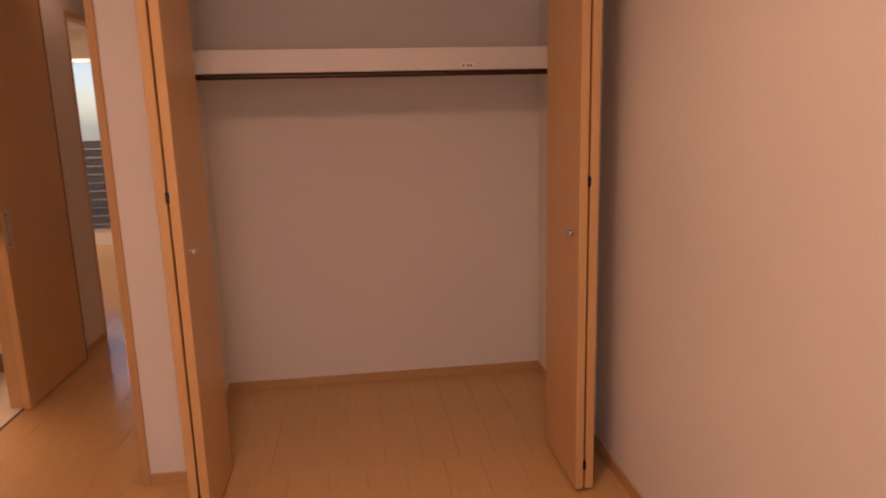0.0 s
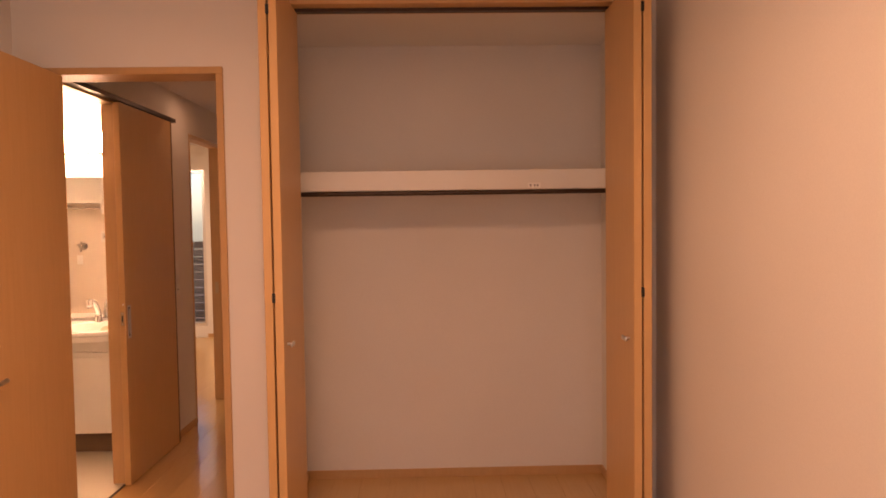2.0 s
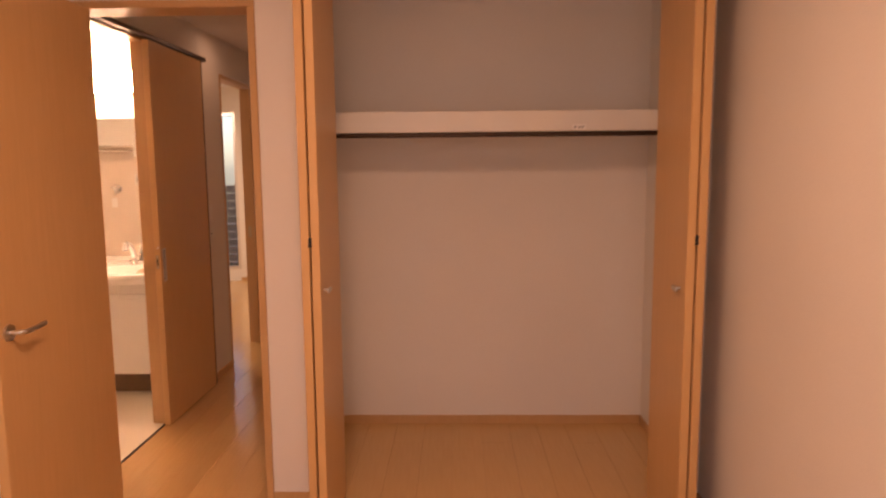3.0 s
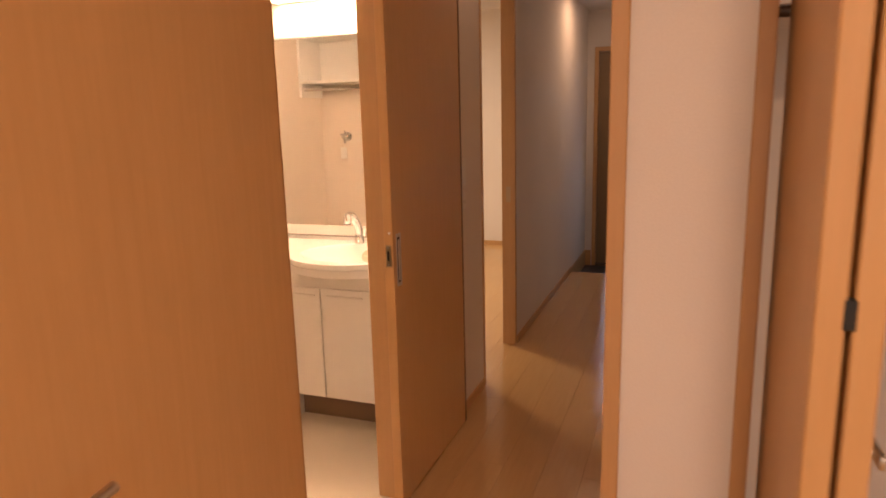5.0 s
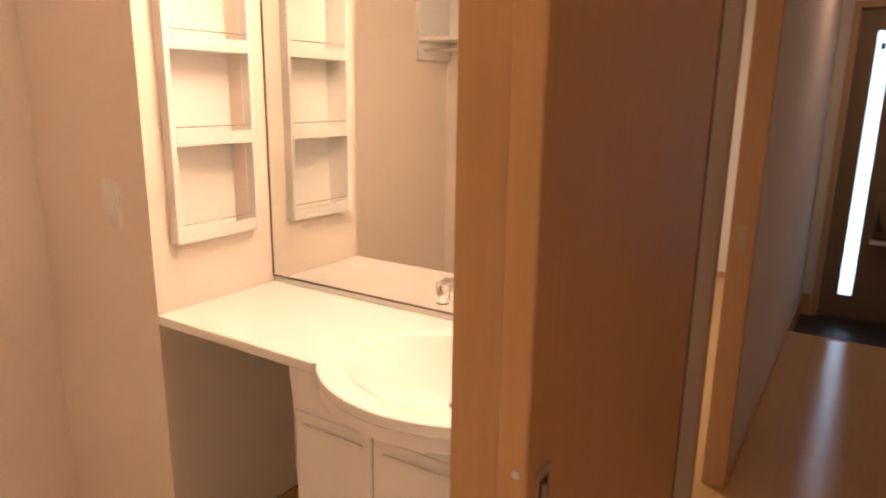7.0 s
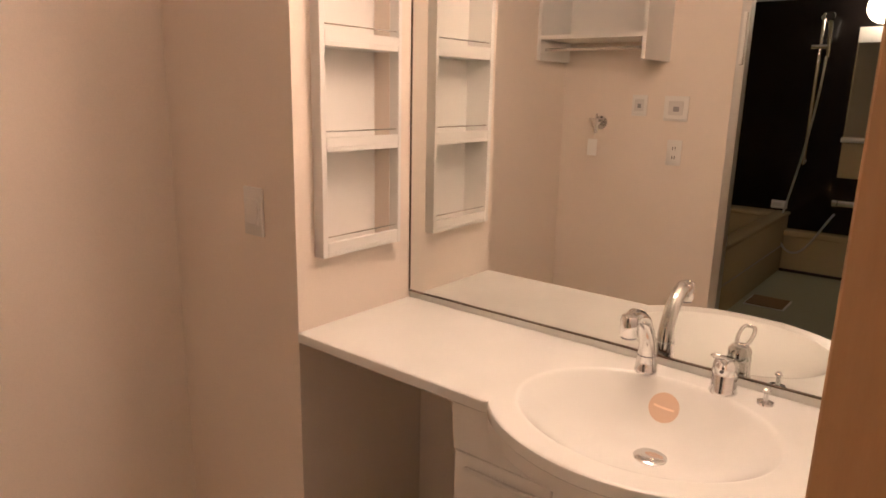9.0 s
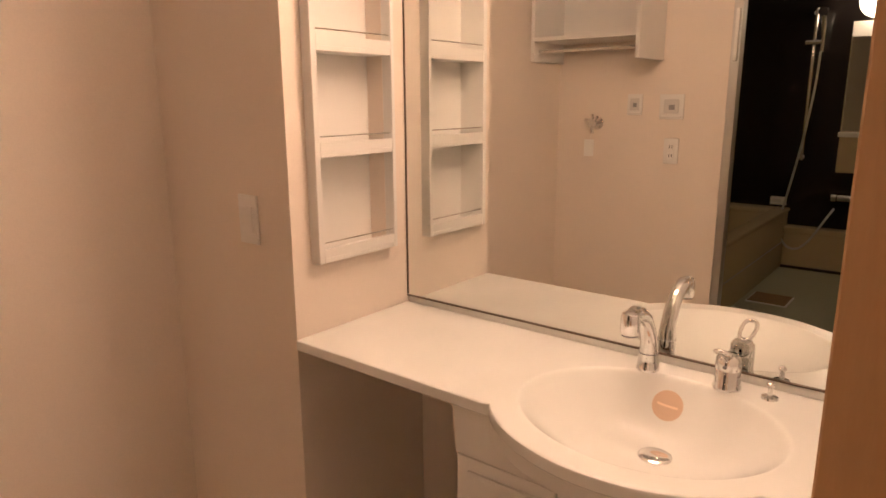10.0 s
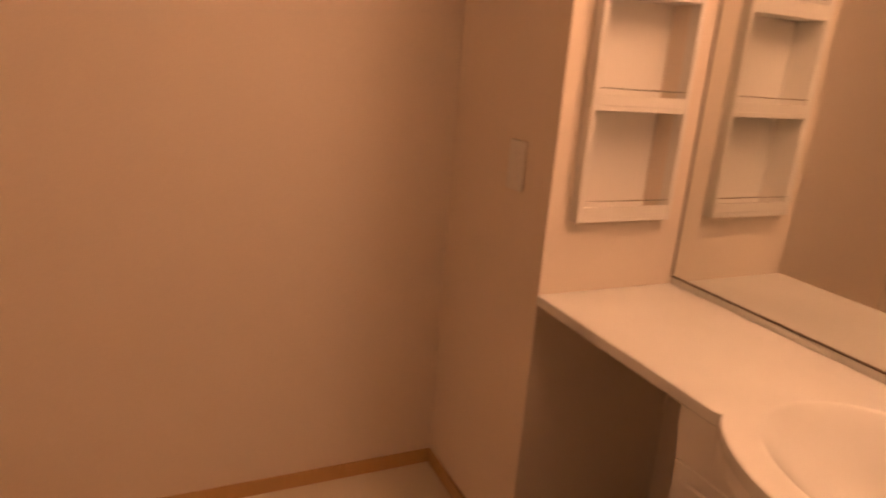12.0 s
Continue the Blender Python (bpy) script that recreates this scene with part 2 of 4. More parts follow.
structure("wall_washroom_bath_side", boxes([
    (WX - 0.12, SY - 0.12, 0, -0.90, SY, H), (-0.90, SY - 0.12, 2.03, -TW, SY, H), (-0.15, SY - 0.12, 0, -TW, SY, 2.03)]), PAPER_WET, "cream wallpaper wall with washing machine tap", "wall")
structure("wall_washroom_far", box(WX - 0.12, SY, -0.05, WX, WY + 0.15, H), PAPER_WET, "plain cream wallpaper washroom wall", "wall")
structure("wall_vanity_stub", boxes([
    (WX, SF, 0, -1.275, WY, H), (-1.275, SF, 0, SX, WY, 0.975), (-1.275, SF, 1.701, SX, WY, H), (-1.275, SF, 0.975, SX, 1.325, 1.701), (-1.275, 1.573, 0.975, SX, WY, 1.701)]),
    PAPER_WET, "cream papered stub wall beside the vanity", "wall")
structure("wall_vanity_back", boxes([(WX, WY, 0.70, -TW, WY + 0.15, H), (WX, WY, 0, SX, WY + 0.15, 0.70), (SX, WY + 0.035, 0, -TW, WY + 0.15, 0.70)]), PAPER_WET, "cream wallpaper wall behind the vanity mirror", "wall")
structure("wall_living", boxes([
    (LX, WY + 0.15, 0, WX, WY + 0.27, H), (LX - 0.12, WY, -0.05, LX, LY + 0.12, H), (LX, LY, 0, -2.75, LY + 0.12, H), (-1.12, LY, 0, -TW, LY + 0.12, H),
    (-2.75, LY, 2.1, -1.12, LY + 0.12, H), (-2.75, LY, 0, -1.12, LY + 0.12, 0.14)]), PAPER, "white wallpaper living room walls with a tall window", "wall")
structure("ceiling_bedroom", box(-0.12, BY - 0.12, H, RX + 0.12, 0.12, H + 0.1), CEIL, "plain white papered ceiling", "ceiling")
structure("ceiling_closet", box(0.98, 0.12, 2.35, RX, CY, 2.42), CEIL, "plain white closet ceiling", "ceiling")
structure("ceiling_hall", box(0, 0.12, HH, HX, EY, HH + 0.1), CEIL, "plain white low corridor ceiling", "ceiling")
structure("ceiling_washroom", box(WX, SY, HH, -TW, WY, HH + 0.1), CEIL, "plain white washroom ceiling", "ceiling")
structure("ceiling_living", box(LX - 0.12, WY + 0.15, H, -TW, LY + 0.12, H + 0.1), CEIL, "plain white living room ceiling", "ceiling")

floor_main = structure("floor", boxes([
    (0, BY, -0.06, RX, 0.0, -0.006), (0.0, 0.0, -0.06, HX, GY - 0.02, -0.006), (0.98, 0.0, -0.06, RX, CY, -0.006)]), GROOVE, "glossy light maple plank flooring", "floor")
floor_living = structure("floor_living", box(LX, WY + 0.15, -0.06, 0.0, LY, -0.006), GROOVE, "light maple plank living room floor", "floor")
structure("floor_washroom", box(WX, SY, -0.06, -0.012, WY + 0.034, 0.0), VINYL, "pale beige cushioned vinyl floor", "floor")
floor_genkan = structure("floor_entrance", box(0, GY, -0.22, HX, EY, -0.124), GROUT, "sunken dark tiled entrance floor", "floor")
structure("trim_entrance_step", boxes([(0, GY - 0.02, -0.12, HX, GY, 0.003)], bevel=0.003), TRIM, "maple nosing along the entrance step", "trim")
structure("ground", box(-60, -60, -3.2, 60, 60, -3.0), CONCRETE, "grey ground outside below the building", "ground")

# baseboards
BH, BT = 0.045, 0.008
structure("baseboard_bedroom", boxes([
    (0, -BT, 0, 0.078, 0, BH), (0.842, -BT, 0, 1.02, 0, BH), (RX - BT, BY, 0, RX, 0, BH), (0, BY, 0, BT, 0, BH), (0, BY, 0, RX, BY + BT, BH)]), TRIM, "slim maple baseboard", "baseboard")
structure("baseboard_closet", boxes([
    (0.98, CY - BT, 0, RX, CY, BH), (RX - BT, 0.12, 0, RX, CY - BT, BH), (0.98, 0.12, 0, 0.98 + BT, CY - BT, BH)]), TRIM, "slim maple baseboard inside the closet", "baseboard")
structure("baseboard_hall", boxes([
    (0, 1.55, 0, BT, 1.935, BH), (0, 2.623, 0, BT, GY, BH), (HX - BT, 0.15, 0, HX, 0.995, BH), (HX - BT, 2.73, 0, HX, GY, BH),
    (0, GY, -0.12, BT, EY, 0.03), (HX - BT, GY, -0.12, HX, EY, 0.03), (BT, EY - BT, -0.12, 0.06, EY, 0.03)]), TRIM, "slim maple baseboard along the corridor", "baseboard")
structure("baseboard_washroom", boxes([
    (WX, SY, 0, WX + BT, SF - BT, 0.047), (WX, SF - BT, 0, SX + BT, SF, 0.047), (SX, SF, 0, SX + BT, WY + 0.035 - BT, 0.047), (SX, WY + 0.035 - BT, 0, -0.74, WY + 0.035, 0.047), (WX + BT, SY, 0, -0.91, SY + BT, 0.047)]),
    TRIM, "slim brown baseboard round the washroom", "baseboard")
structure("baseboard_living", boxes([(-1.12, LY - BT, 0, -TW - BT, LY, BH), (LX, LY - BT, 0, -2.75, LY, BH), (-TW - BT, 2.623, 0, -TW, LY - BT, BH)]), TRIM, "slim maple baseboard in the living room", "baseboard")


def casing(name, axis, a0, a1, w0, w1, top, label, wide=0.028, proud=0.012):
    """A door frame that lines an opening; axis 'x': the wall runs along x."""
    ob = thing(name, label, "door frame", ((a0 + a1) / 2, (w0 + w1) / 2, 0) if axis == "x" else ((w0 + w1) / 2, (a0 + a1) / 2, 0))
    ob["kind"] = "structure"
    rows = [("jamb", a0 - wide, a0, 0.0, top), ("jamb", a1, a1 + wide, 0.0, top), ("head", a0 - wide, a1 + wide, top, top + wide)]
    for n, p, q, z0, z1 in rows:
        e = 0.001 if n == "head" else 0
        if axis == "x":
            part(n, box(p, w0 - proud - e, z0, q, w1 + proud + e, z1, bevel=0.002, seg=1), TRIM, ob)
        else:
            part(n, box(w0 - proud - e, p, z0, w1 + proud + e, q, z1, bevel=0.002, seg=1), TRIM, ob)
    return ob


f = casing("door_frame", "x", 0.108, 0.812, 0, 0.12, 2.015, "maple frame of the bedroom doorway")
part("strike_plate", box(0.809, 0.03, 0.85, 0.8122, 0.055, 0.95), BRASS, f)
casing("door_frame", "y", 0.125, 0.866, -TW, 0.0, 2.055, "maple frame of the washroom doorway", 0.025, 0.003)
f = casing("door_frame", "y", 1.97, 2.593, -TW, 0.0, 2.015, "maple frame of the living room doorway", 0.028, 0.003)
part("strike_plate", box(-0.050, 2.590, 0.86, -0.024, 2.5932, 0.95), BRASS, f)
casing("door_frame", "y", 1.90, 2.70, HX, HX + 0.12, 2.015, "maple frame round the closed corridor door")
casing("door_frame", "y", 1.03, 1.61, HX, HX + 0.12, 2.015, "maple frame round the closed storage door")

structure("trim_corridor_post", box(HX - 0.010, 1.6385, 0, HX, 1.8715, 2.040, bevel=0.002, seg=1), TRIM, "maple post between two corridor doors", "trim")

# ---- bedroom ----
def lever(parent, m, mat=STEEL):
    """A lever handle with its rose; local x goes out of the leaf, y along the lever."""
    h = part("handle", cyl((0, 0, 0), (0.008, 0, 0), 0.026, n=28), mat, parent, "satin steel lever handle", True)
    pts = [(0.008, 0, 0), (0.035, 0, 0), (0.045, 0.006, 0), (0.05, 0.02, 0), (0.05, 0.07, 0.002), (0.047, 0.115, 0.004)]
    b = part("lever", tube(pts, 0.008, 12), mat, h, "", True)
    for o in (h, b):
        o.data.transform(m)
    return h


def bedroom_door():
    ob = thing("door_1", "open light maple veneer door with steel lever handle", "door", (0.168, -0.02, 0))
    ob["kind"] = "structure"
    part("leaf", box(0.166, -0.690, 0.008, 0.200, -0.015, 2.008, bevel=0.002, seg=1), MAPLE, ob)
    part("latch_plate", box(0.173, -0.6915, 0.83, 0.193, -0.6895, 0.96), STEEL, ob)
    lever(ob, Matrix.Translation((0.1995, -0.635, 0.895)) @ pose(0, 0, 0, 0, 0, 0))
    lever(ob, Matrix.Translation((0.1665, -0.635, 0.895)) @ pose(0, 0, 0, 180, 0, 180))
    swing = Matrix.Translation((0.210, -0.026, 0)) @ pose(0, 0, 0, 0, 0, 0.9) @ Matrix.Translation((-0.200, 0.015, 0))
    for o in ob.children_recursive:
        o.data.transform(swing)
    for z in (0.2, 1.0, 1.82):
        part("hinge", cyl((0.150, -0.014, z - 0.045), (0.150, -0.014, z + 0.045), 0.006, n=12), STEEL, ob, "", True)
    return ob


bedroom_door()


def folding_doors(name, pivot, sign, label):
    """A folded pair of closet leaves standing out from the wall; sign 1: they fold to the left jamb."""
    ob = thing(name, label, "closet door", (pivot, -0.1, 0), "folding closet doors")
    t = 0.030
    outer = part("outer_leaf", box(-t - 0.0035, -0.331, 0.012, -0.0035, 0.055, 2.272, bevel=0.002, seg=1), [MAPLE], ob)
    inner = part("inner_leaf", box(0.0035, -0.331, 0.012, 0.0035 + t, 0.055, 2.272, bevel=0.002, seg=1), [MAPLE], ob)
    part("edge_band", box(-t - 0.002, -0.3275, 0.014, -0.0045, -0.3245, 2.270), MAPLE_EDGE, outer)
    part("edge_band", box(0.0045, -0.3275, 0.014, 0.002 + t, -0.3245, 2.270), MAPLE_EDGE, inner)
    for z in (0.105, 1.135, 2.17):
        part("hinge", box(-0.0085, -0.331, z - 0.018, 0.0085, -0.320, z + 0.018, bevel=0.002, seg=1), BLACK, ob, "small black hinge")
    k = part("handle", cyl((t + 0.003, -0.272, 0.957), (t + 0.020, -0.272, 0.957), 0.006, n=14), STEEL, inner, "slim steel pull", True)
    part("grip", box(t + 0.018, -0.300, 0.948, t + 0.027, -0.245, 0.966, bevel=0.004), STEEL, k, "", True)
    for o in ob.children_recursive:
        o.data.transform(Matrix.Translation((pivot, 0, 0)) @ Matrix.Diagonal((sign, 1, 1, 1)))
        if sign < 0:
            o.data.flip_normals()
    return ob


folding_doors("folding_door", 1.100, 1, "folded open maple closet door leaves with black hinges")
folding_doors("folding_door", 2.447, -1, "folded open maple closet door leaves beside the wall")

closet_frame = thing("closet_frame", "maple frame with dark track round the closet opening", "door frame", (1.8, 0.06, 0))
closet_frame["kind"] = "structure"
part("jamb", box(1.020, -0.008, 0, 1.045, 0.126, 2.29, bevel=0.002, seg=1), TRIM, closet_frame)
part("jamb", box(2.557, -0.008, 0, 2.582, 0.126, 2.29, bevel=0.002, seg=1), TRIM, closet_frame)
part("head", box(1.020, -0.009, 2.29, 2.582, 0.127, 2.318, bevel=0.002, seg=1), TRIM, closet_frame)
part("track", box(1.046, 0.045, 2.276, 2.556, 0.075, 2.2895), DARK, closet_frame, "dark door track")

shelf = thing("closet_shelf", "cream closet shelf with hanging rail below", "shelf", (1.8, 0.6, 1.55))
part("board", box(0.9815, 0.475, 1.60, RX - 0.0015, CY - 0.001, 1.625), MELAMINE, shelf)
part("front_board", box(0.9815, 0.45, 1.556, RX - 0.0015, 0.4745, 1.65, bevel=0.002, seg=1), MELAMINE, shelf)
part("hanging_rail", cyl((0.982, 0.462, 1.543), (RX - 0.002, 0.462, 1.543), 0.011, n=20), DARK, shelf, "dark brown rail", True)
for x in (0.982, RX - 0.010):
    part("rail_socket", cyl((x, 0.462, 1.543), (x + 0.008, 0.462, 1.543), 0.022, n=20), STEEL, shelf, "", True)
lab = thing("shelf_label", "small white paper label on the shelf front", "label", (2.17, 0.448, 1.57))
part("paper", box(2.145, 0.4475, 1.561, 2.205, 0.4498, 1.585), TAG, lab)
for x in (2.153, 2.173, 2.187):
    part("print", box(x, 0.4466, 1.567, x + 0.009, 0.4474, 1.579), GREYPRINT, lab, "grey print bar")

remote = thing("remote_control", "white ceiling light remote in its wall holder", "remote", (0.0, -0.66, 1.0))
part("holder", box(0.0005, -0.690, 0.945, 0.018, -0.630, 1.030, bevel=0.004), PLASTIC, remote, "", True)
rb = part("body", box(0.004, -0.686, 0.955, 0.022, -0.634, 1.105, bevel=0.005), PLASTIC, remote, "", True)
part("window", box(0.0221, -0.684, 1.086, 0.0230, -0.636, 1.102), BLACK, rb, "dark top window")
for z, y in ((1.055, -0.668), (1.055, -0.652), (1.040, -0.668), (1.040, -0.652)):
    part("button", box(0.0221, y - 0.005, z - 0.004, 0.0234, y + 0.005, z + 0.004), GREYPRINT, rb)


def wall_plate(name, m, label, kinds=("rocker",), w=0.07, h=0.12):
    """A plate flush on a wall; local x goes out of the wall."""
    ob = thing(name, label, "switch" if "rocker" in kinds else "socket")
    pl = part("plate", box(0.0004, -w / 2, -h / 2, 0.008, w / 2, h / 2, bevel=0.002), PLASTIC, ob, "", True)
    for i, k in enumerate(kinds):
        z = (0.5 * (len(kinds) - 1) - i) * 0.042
        if k == "dial":
            part("cover", box(0.0079, -w * 0.30, -h * 0.26, 0.0105, w * 0.30, h * 0.30, bevel=0.002), GREYFACE, pl, "pale grey cover")
            part("mark", box(0.0106, -w * 0.14, -h * 0.12, 0.0112, w * 0.10, h * 0.08), GREYPRINT, pl)
            part("lower_lip", box(0.0079, -w * 0.42, -h * 0.42, 0.0125, w * 0.42, -h * 0.34, bevel=0.001, seg=1), PLASTIC, pl)
        elif k == "rocker":
            part("rocker", box(0.008, -0.022, z - 0.032, 0.012, 0.022, z + 0.032, bevel=0.0015), PLASTIC, pl)
        else:
            part("socket", box(0.0079, -0.015, z - 0.016, 0.0095, 0.015, z + 0.016), PLASTIC, pl)
            for dy in (-0.006, 0.006):
                part("slot", box(0.0094, dy - 0.0018, z - 0.008, 0.0101, dy + 0.0018, z + 0.006), BLACK, pl)
    ob.matrix_world = m
    return ob


wall_plate("light_switch", pose(0, -0.748, 0.993), "white rocker light switch on the wall")

# ---- hall ----
sd = thing("door_2", "opened maple sliding door hung on the corridor wall", "door", (0.02, 1.2, 0))
sd["kind"] = "structure"
part("leaf", box(0.0065, 0.824, 0.006, 0.040, 1.520, 2.060, bevel=0.002, seg=1), MAPLE, sd)
latch = part("latch_plate", box(0.0135, 0.8222, 0.872, 0.0325, 0.8245, 0.945, bevel=0.0008, seg=1), BRASS, sd, "pale nickel latch plate")
part("latch_slot", box(0.0195, 0.8213, 0.892, 0.0265, 0.8219, 0.925), BLACK, latch)
for z in (0.880, 0.937):
    part("screw", cyl((0.023, 0.8205, z), (0.023, 0.8221, z), 0.0028, n=10), STEEL, latch, "", True)
part("indicator", cyl((0.029, 0.8212, 0.985), (0.029, 0.8242, 0.985), 0.0045, n=14), PLASTIC, sd, "small white dot", True)
pull = part("pull_plate", boxes([(0.0402, 0.846, 0.800, 0.0428, 0.8515, 0.978), (0.0402, 0.8765, 0.800, 0.0428, 0.882, 0.978), (0.0402, 0.852, 0.800, 0.0428, 0.876, 0.812), (0.0402, 0.852, 0.966, 0.0428, 0.876, 0.978)], bevel=0.0008), STEEL, sd, "recessed steel finger pull")
# no real hollow: a flat dark sheet stands in for its shade
part("recess", box(0.0401, 0.8517, 0.8122, 0.0408, 0.8763, 0.9658), DARK, pull, "flat dark sheet painted as the hollow's shade")
part("grip", tube([(0.0418, 0.864, 0.820), (0.0418, 0.864, 0.890), (0.0418, 0.864, 0.958)], 0.0035, 10), STEEL, pull, "slim steel bar", True)
part("rail_cover", box(0.002, 0.10, 2.064, 0.046, 1.60, 2.088, bevel=0.001, seg=1), DARK, sd, "dark top rail")
part("end_stop", box(0.002, 1.523, 0.006, 0.041, 1.535, 2.064), PLINTH, sd, "dark brown end strip")
structure("threshold", box(-0.012, 0.125, -0.02, 0.003, 0.872, 0.002), DARK, "dark threshold strip under the sliding door", "trim")

def hall_door(name, label, ya, yb_, handle_y, z):
    ob = thing(name, label, "door", (HX + 0.02, (ya + yb_) / 2, 0))
    ob["kind"] = "structure"
    part("leaf", box(HX + 0.002, ya + 0.003, 0.008, HX + 0.036, yb_ - 0.003, 2.012, bevel=0.002, seg=1), MAPLE, ob)
    lever(ob, Matrix.Translation((HX + 0.0025, handle_y, z)) @ pose(0, 0, 0, 0, 0, 180))
    part("lock_button", cyl((HX - 0.012, handle_y, z - 0.07), (HX + 0.002, handle_y, z - 0.07), 0.012, n=18), STEEL, ob, "", True)
    return ob


hall_door("door_3", "closed maple corridor door with lever handle", 1.90, 2.70, 2.655, 0.895)
hall_door("door_4", "closed maple storage door with lever handle", 1.03, 1.61, 1.565, 0.90)
wall_plate("light_switch", pose(0, 1.655, 1.11), "white rocker switch between the doorways")
wall_plate("light_switch", pose(0, 1.655, 0.985), "white rocker switch under another switch", ("socket",), 0.07, 0.07)

# ---- entrance ----
ed = thing("entrance_door", "dark olive brown entrance door with narrow lit glass strip", "door", (0.45, EY, -0.12))
x0, x1, z0, z1 = 0.105, 0.778, -0.10, 1.909
yb = EY + 0.03
part("panel", box(x0, yb, z0, 0.212, yb + 0.04, z1, bevel=0.002, seg=1), ENTRY, ed)
part("panel", box(0.292, yb, z0, x1, yb + 0.04, z1, bevel=0.002, seg=1), ENTRY, ed)
part("panel", box(0.212, yb + 0.001, 1.775, 0.292, yb + 0.039, z1), ENTRY, ed)
part("panel", box(0.212, yb + 0.001, z0, 0.292, yb + 0.039, 0.045), ENTRY, ed)
g = part("glass_strip", box(0.2135, yb + 0.012, 0.0465, 0.2905, yb + 0.020, 1.7735), FROST, ed, "frosted glass strip")
g.visible_shadow = False
part("spy_marker", box(0.238, yb + 0.006, 1.66, 0.264, yb + 0.0115, 1.70), BLACK, ed, "small black square")
for a in ((0.067, EY - 0.012, -0.12, 0.103, EY + 0.09, 1.952), (0.780, EY - 0.012, -0.12, 0.809, EY + 0.09, 1.952), (0.1035, EY - 0.0115, 1.912, 0.7795, EY + 0.09, 1.952)):
    part("frame", box(*a, bevel=0.002, seg=1), TRIM, ed)
part("sill", box(0.1035, EY - 0.011, -0.124, 0.7795, EY + 0.09, -0.103), ALU, ed)
cl = part("door_closer", box(0.36, yb - 0.045, 1.835, 0.60, yb - 0.0005, 1.882, bevel=0.006), SILVER, ed, "silver door closer")
part("closer_arm", boxes([(0.345, yb - 0.06, 1.884, 0.52, yb - 0.046, 1.902), (0.40, yb - 0.08, 1.903, 0.66, yb - 0.066, 1.911)]), ALU, cl)
prof = []
for k in range(13):
    u = k / 12
    prof.append((0.105 * math.sin(math.pi * (0.15 + 0.85 * u)) ** 0.6 + 0.012, 0.765 - 0.30 * u))
mbm = bmesh.new()
rows = []
for d, z in prof:
    w = 0.118 + 0.02 * (z - 0.5) / 0.3
    rows.append([mbm.verts.new(p) for p in ((0.475 - w, yb - 0.001, z), (0.475 - w, yb - d * 0.55, z), (0.475 - 0.6 * w, yb - d, z), (0.475 + 0.6 * w, yb - d, z), (0.475 + w, yb - d * 0.55, z), (0.475 + w, yb - 0.001, z))])
for a, b in zip(rows, rows[1:]):
    for k in range(5):
        mbm.faces.new((a[k], a[k + 1], b[k + 1], b[k]))
mbm.faces.new(rows[0][::-1])
mbm.faces.new(rows[-1])
mb = part("mail_box", mbm, ENTRY, ed, "olive brown mail box", True)
# solid dark blocks stand in for the shade inside the side holes
for xx in (0.362, 0.535):
    part("side_flap", box(xx, yb - 0.095, 0.515, xx + 0.05, yb - 0.035, 0.665, bevel=0.018), DARK, mb, "dark block painted as the side hole's shade", True)
part("tray", box(0.345, yb - 0.10, 0.433, 0.60, yb - 0.001, 0.457, bevel=0.006), MELAMINE, mb, "pale tray lip", True)
part("lock", cyl((0.750, yb - 0.02, 1.235), (0.750, yb, 1.235), 0.022, n=24), ALU, ed, "", True)
dl = part("door_guard", box(0.70, yb - 0.03, 1.085, 0.775, yb - 0.0005, 1.115, bevel=0.006), ALU, ed, "", True)
part("guard_arm", box(0.60, yb - 0.045, 1.092, 0.71, yb - 0.031, 1.106, bevel=0.004), ALU, dl, "", True)
ep = part("handle_plate", box(0.722, yb - 0.008, 0.80, 0.762, yb - 0.0005, 0.98, bevel=0.004), ALU, ed, "", True)
part("thumb_turn", cyl((0.742, yb - 0.03, 0.955), (0.742, yb - 0.008, 0.955), 0.014, n=16), ALU, ep, "", True)
part("lever", tube([(0.742, yb - 0.008, 0.85), (0.742, yb - 0.045, 0.85), (0.735, yb - 0.055, 0.85), (0.70, yb - 0.057, 0.85), (0.62, yb - 0.055, 0.848)], 0.009), ALU, ep, "", True)
structure("backdrop", box(0.17, EY + 0.14, 0.0, 0.34, EY + 0.15, 1.82), OUTSIDE, "plain bright daylight outside the entrance", "backdrop")

sc = thing("shoe_cabinet", "pale built-in shoe cabinet with stacked doors", "cabinet", (HX + 0.05, 4.8, 0.03))
part("body", box(HX + 0.012, CBY + 0.002, 0.031, HX + 0.099, EY - 0.002, 1.999), MELAMINE, sc)
cm = (CBY + EY) / 2
for ya, yc in ((CBY + 0.006, cm - 0.002), (cm + 0.002, EY - 0.014)):
    for za, zc in ((0.036, 1.108), (1.114, 1.994)):
        part("door", box(HX - 0.007, ya, za, HX + 0.0115, yc, zc, bevel=0.0015, seg=1), MELAMINE, sc)

# ---- washroom: vanity ----
CT = 0.785   # counter top
vy = 1.272   # cabinet front


def counter_front(x):
    """The counter's front edge: straight over the knee space, a round bulge about the basin."""
    d = 0.33 ** 2 - (x + 0.42) ** 2
    a, b = 1.254, 1.480 - math.sqrt(d) if d > 0 else 1.6
    k = max(0.0, 1 - abs(a - b) / 0.024)
    return min(a, b) + 0.006 * k * k * (1 if a < b else 0.6)


def basin_depth(x, y):
    """How far the basin lies under the counter's top."""
    dx, dy = (x + 0.415) / 0.240, (y - 1.400) / 0.198
    r = math.sqrt(dx * dx + dy * dy)
    if r >= 1:
        return 0.0
    return 0.122 * (1 - r ** 2.7) ** 1.2 * (0.88 + 0.22 * dy)


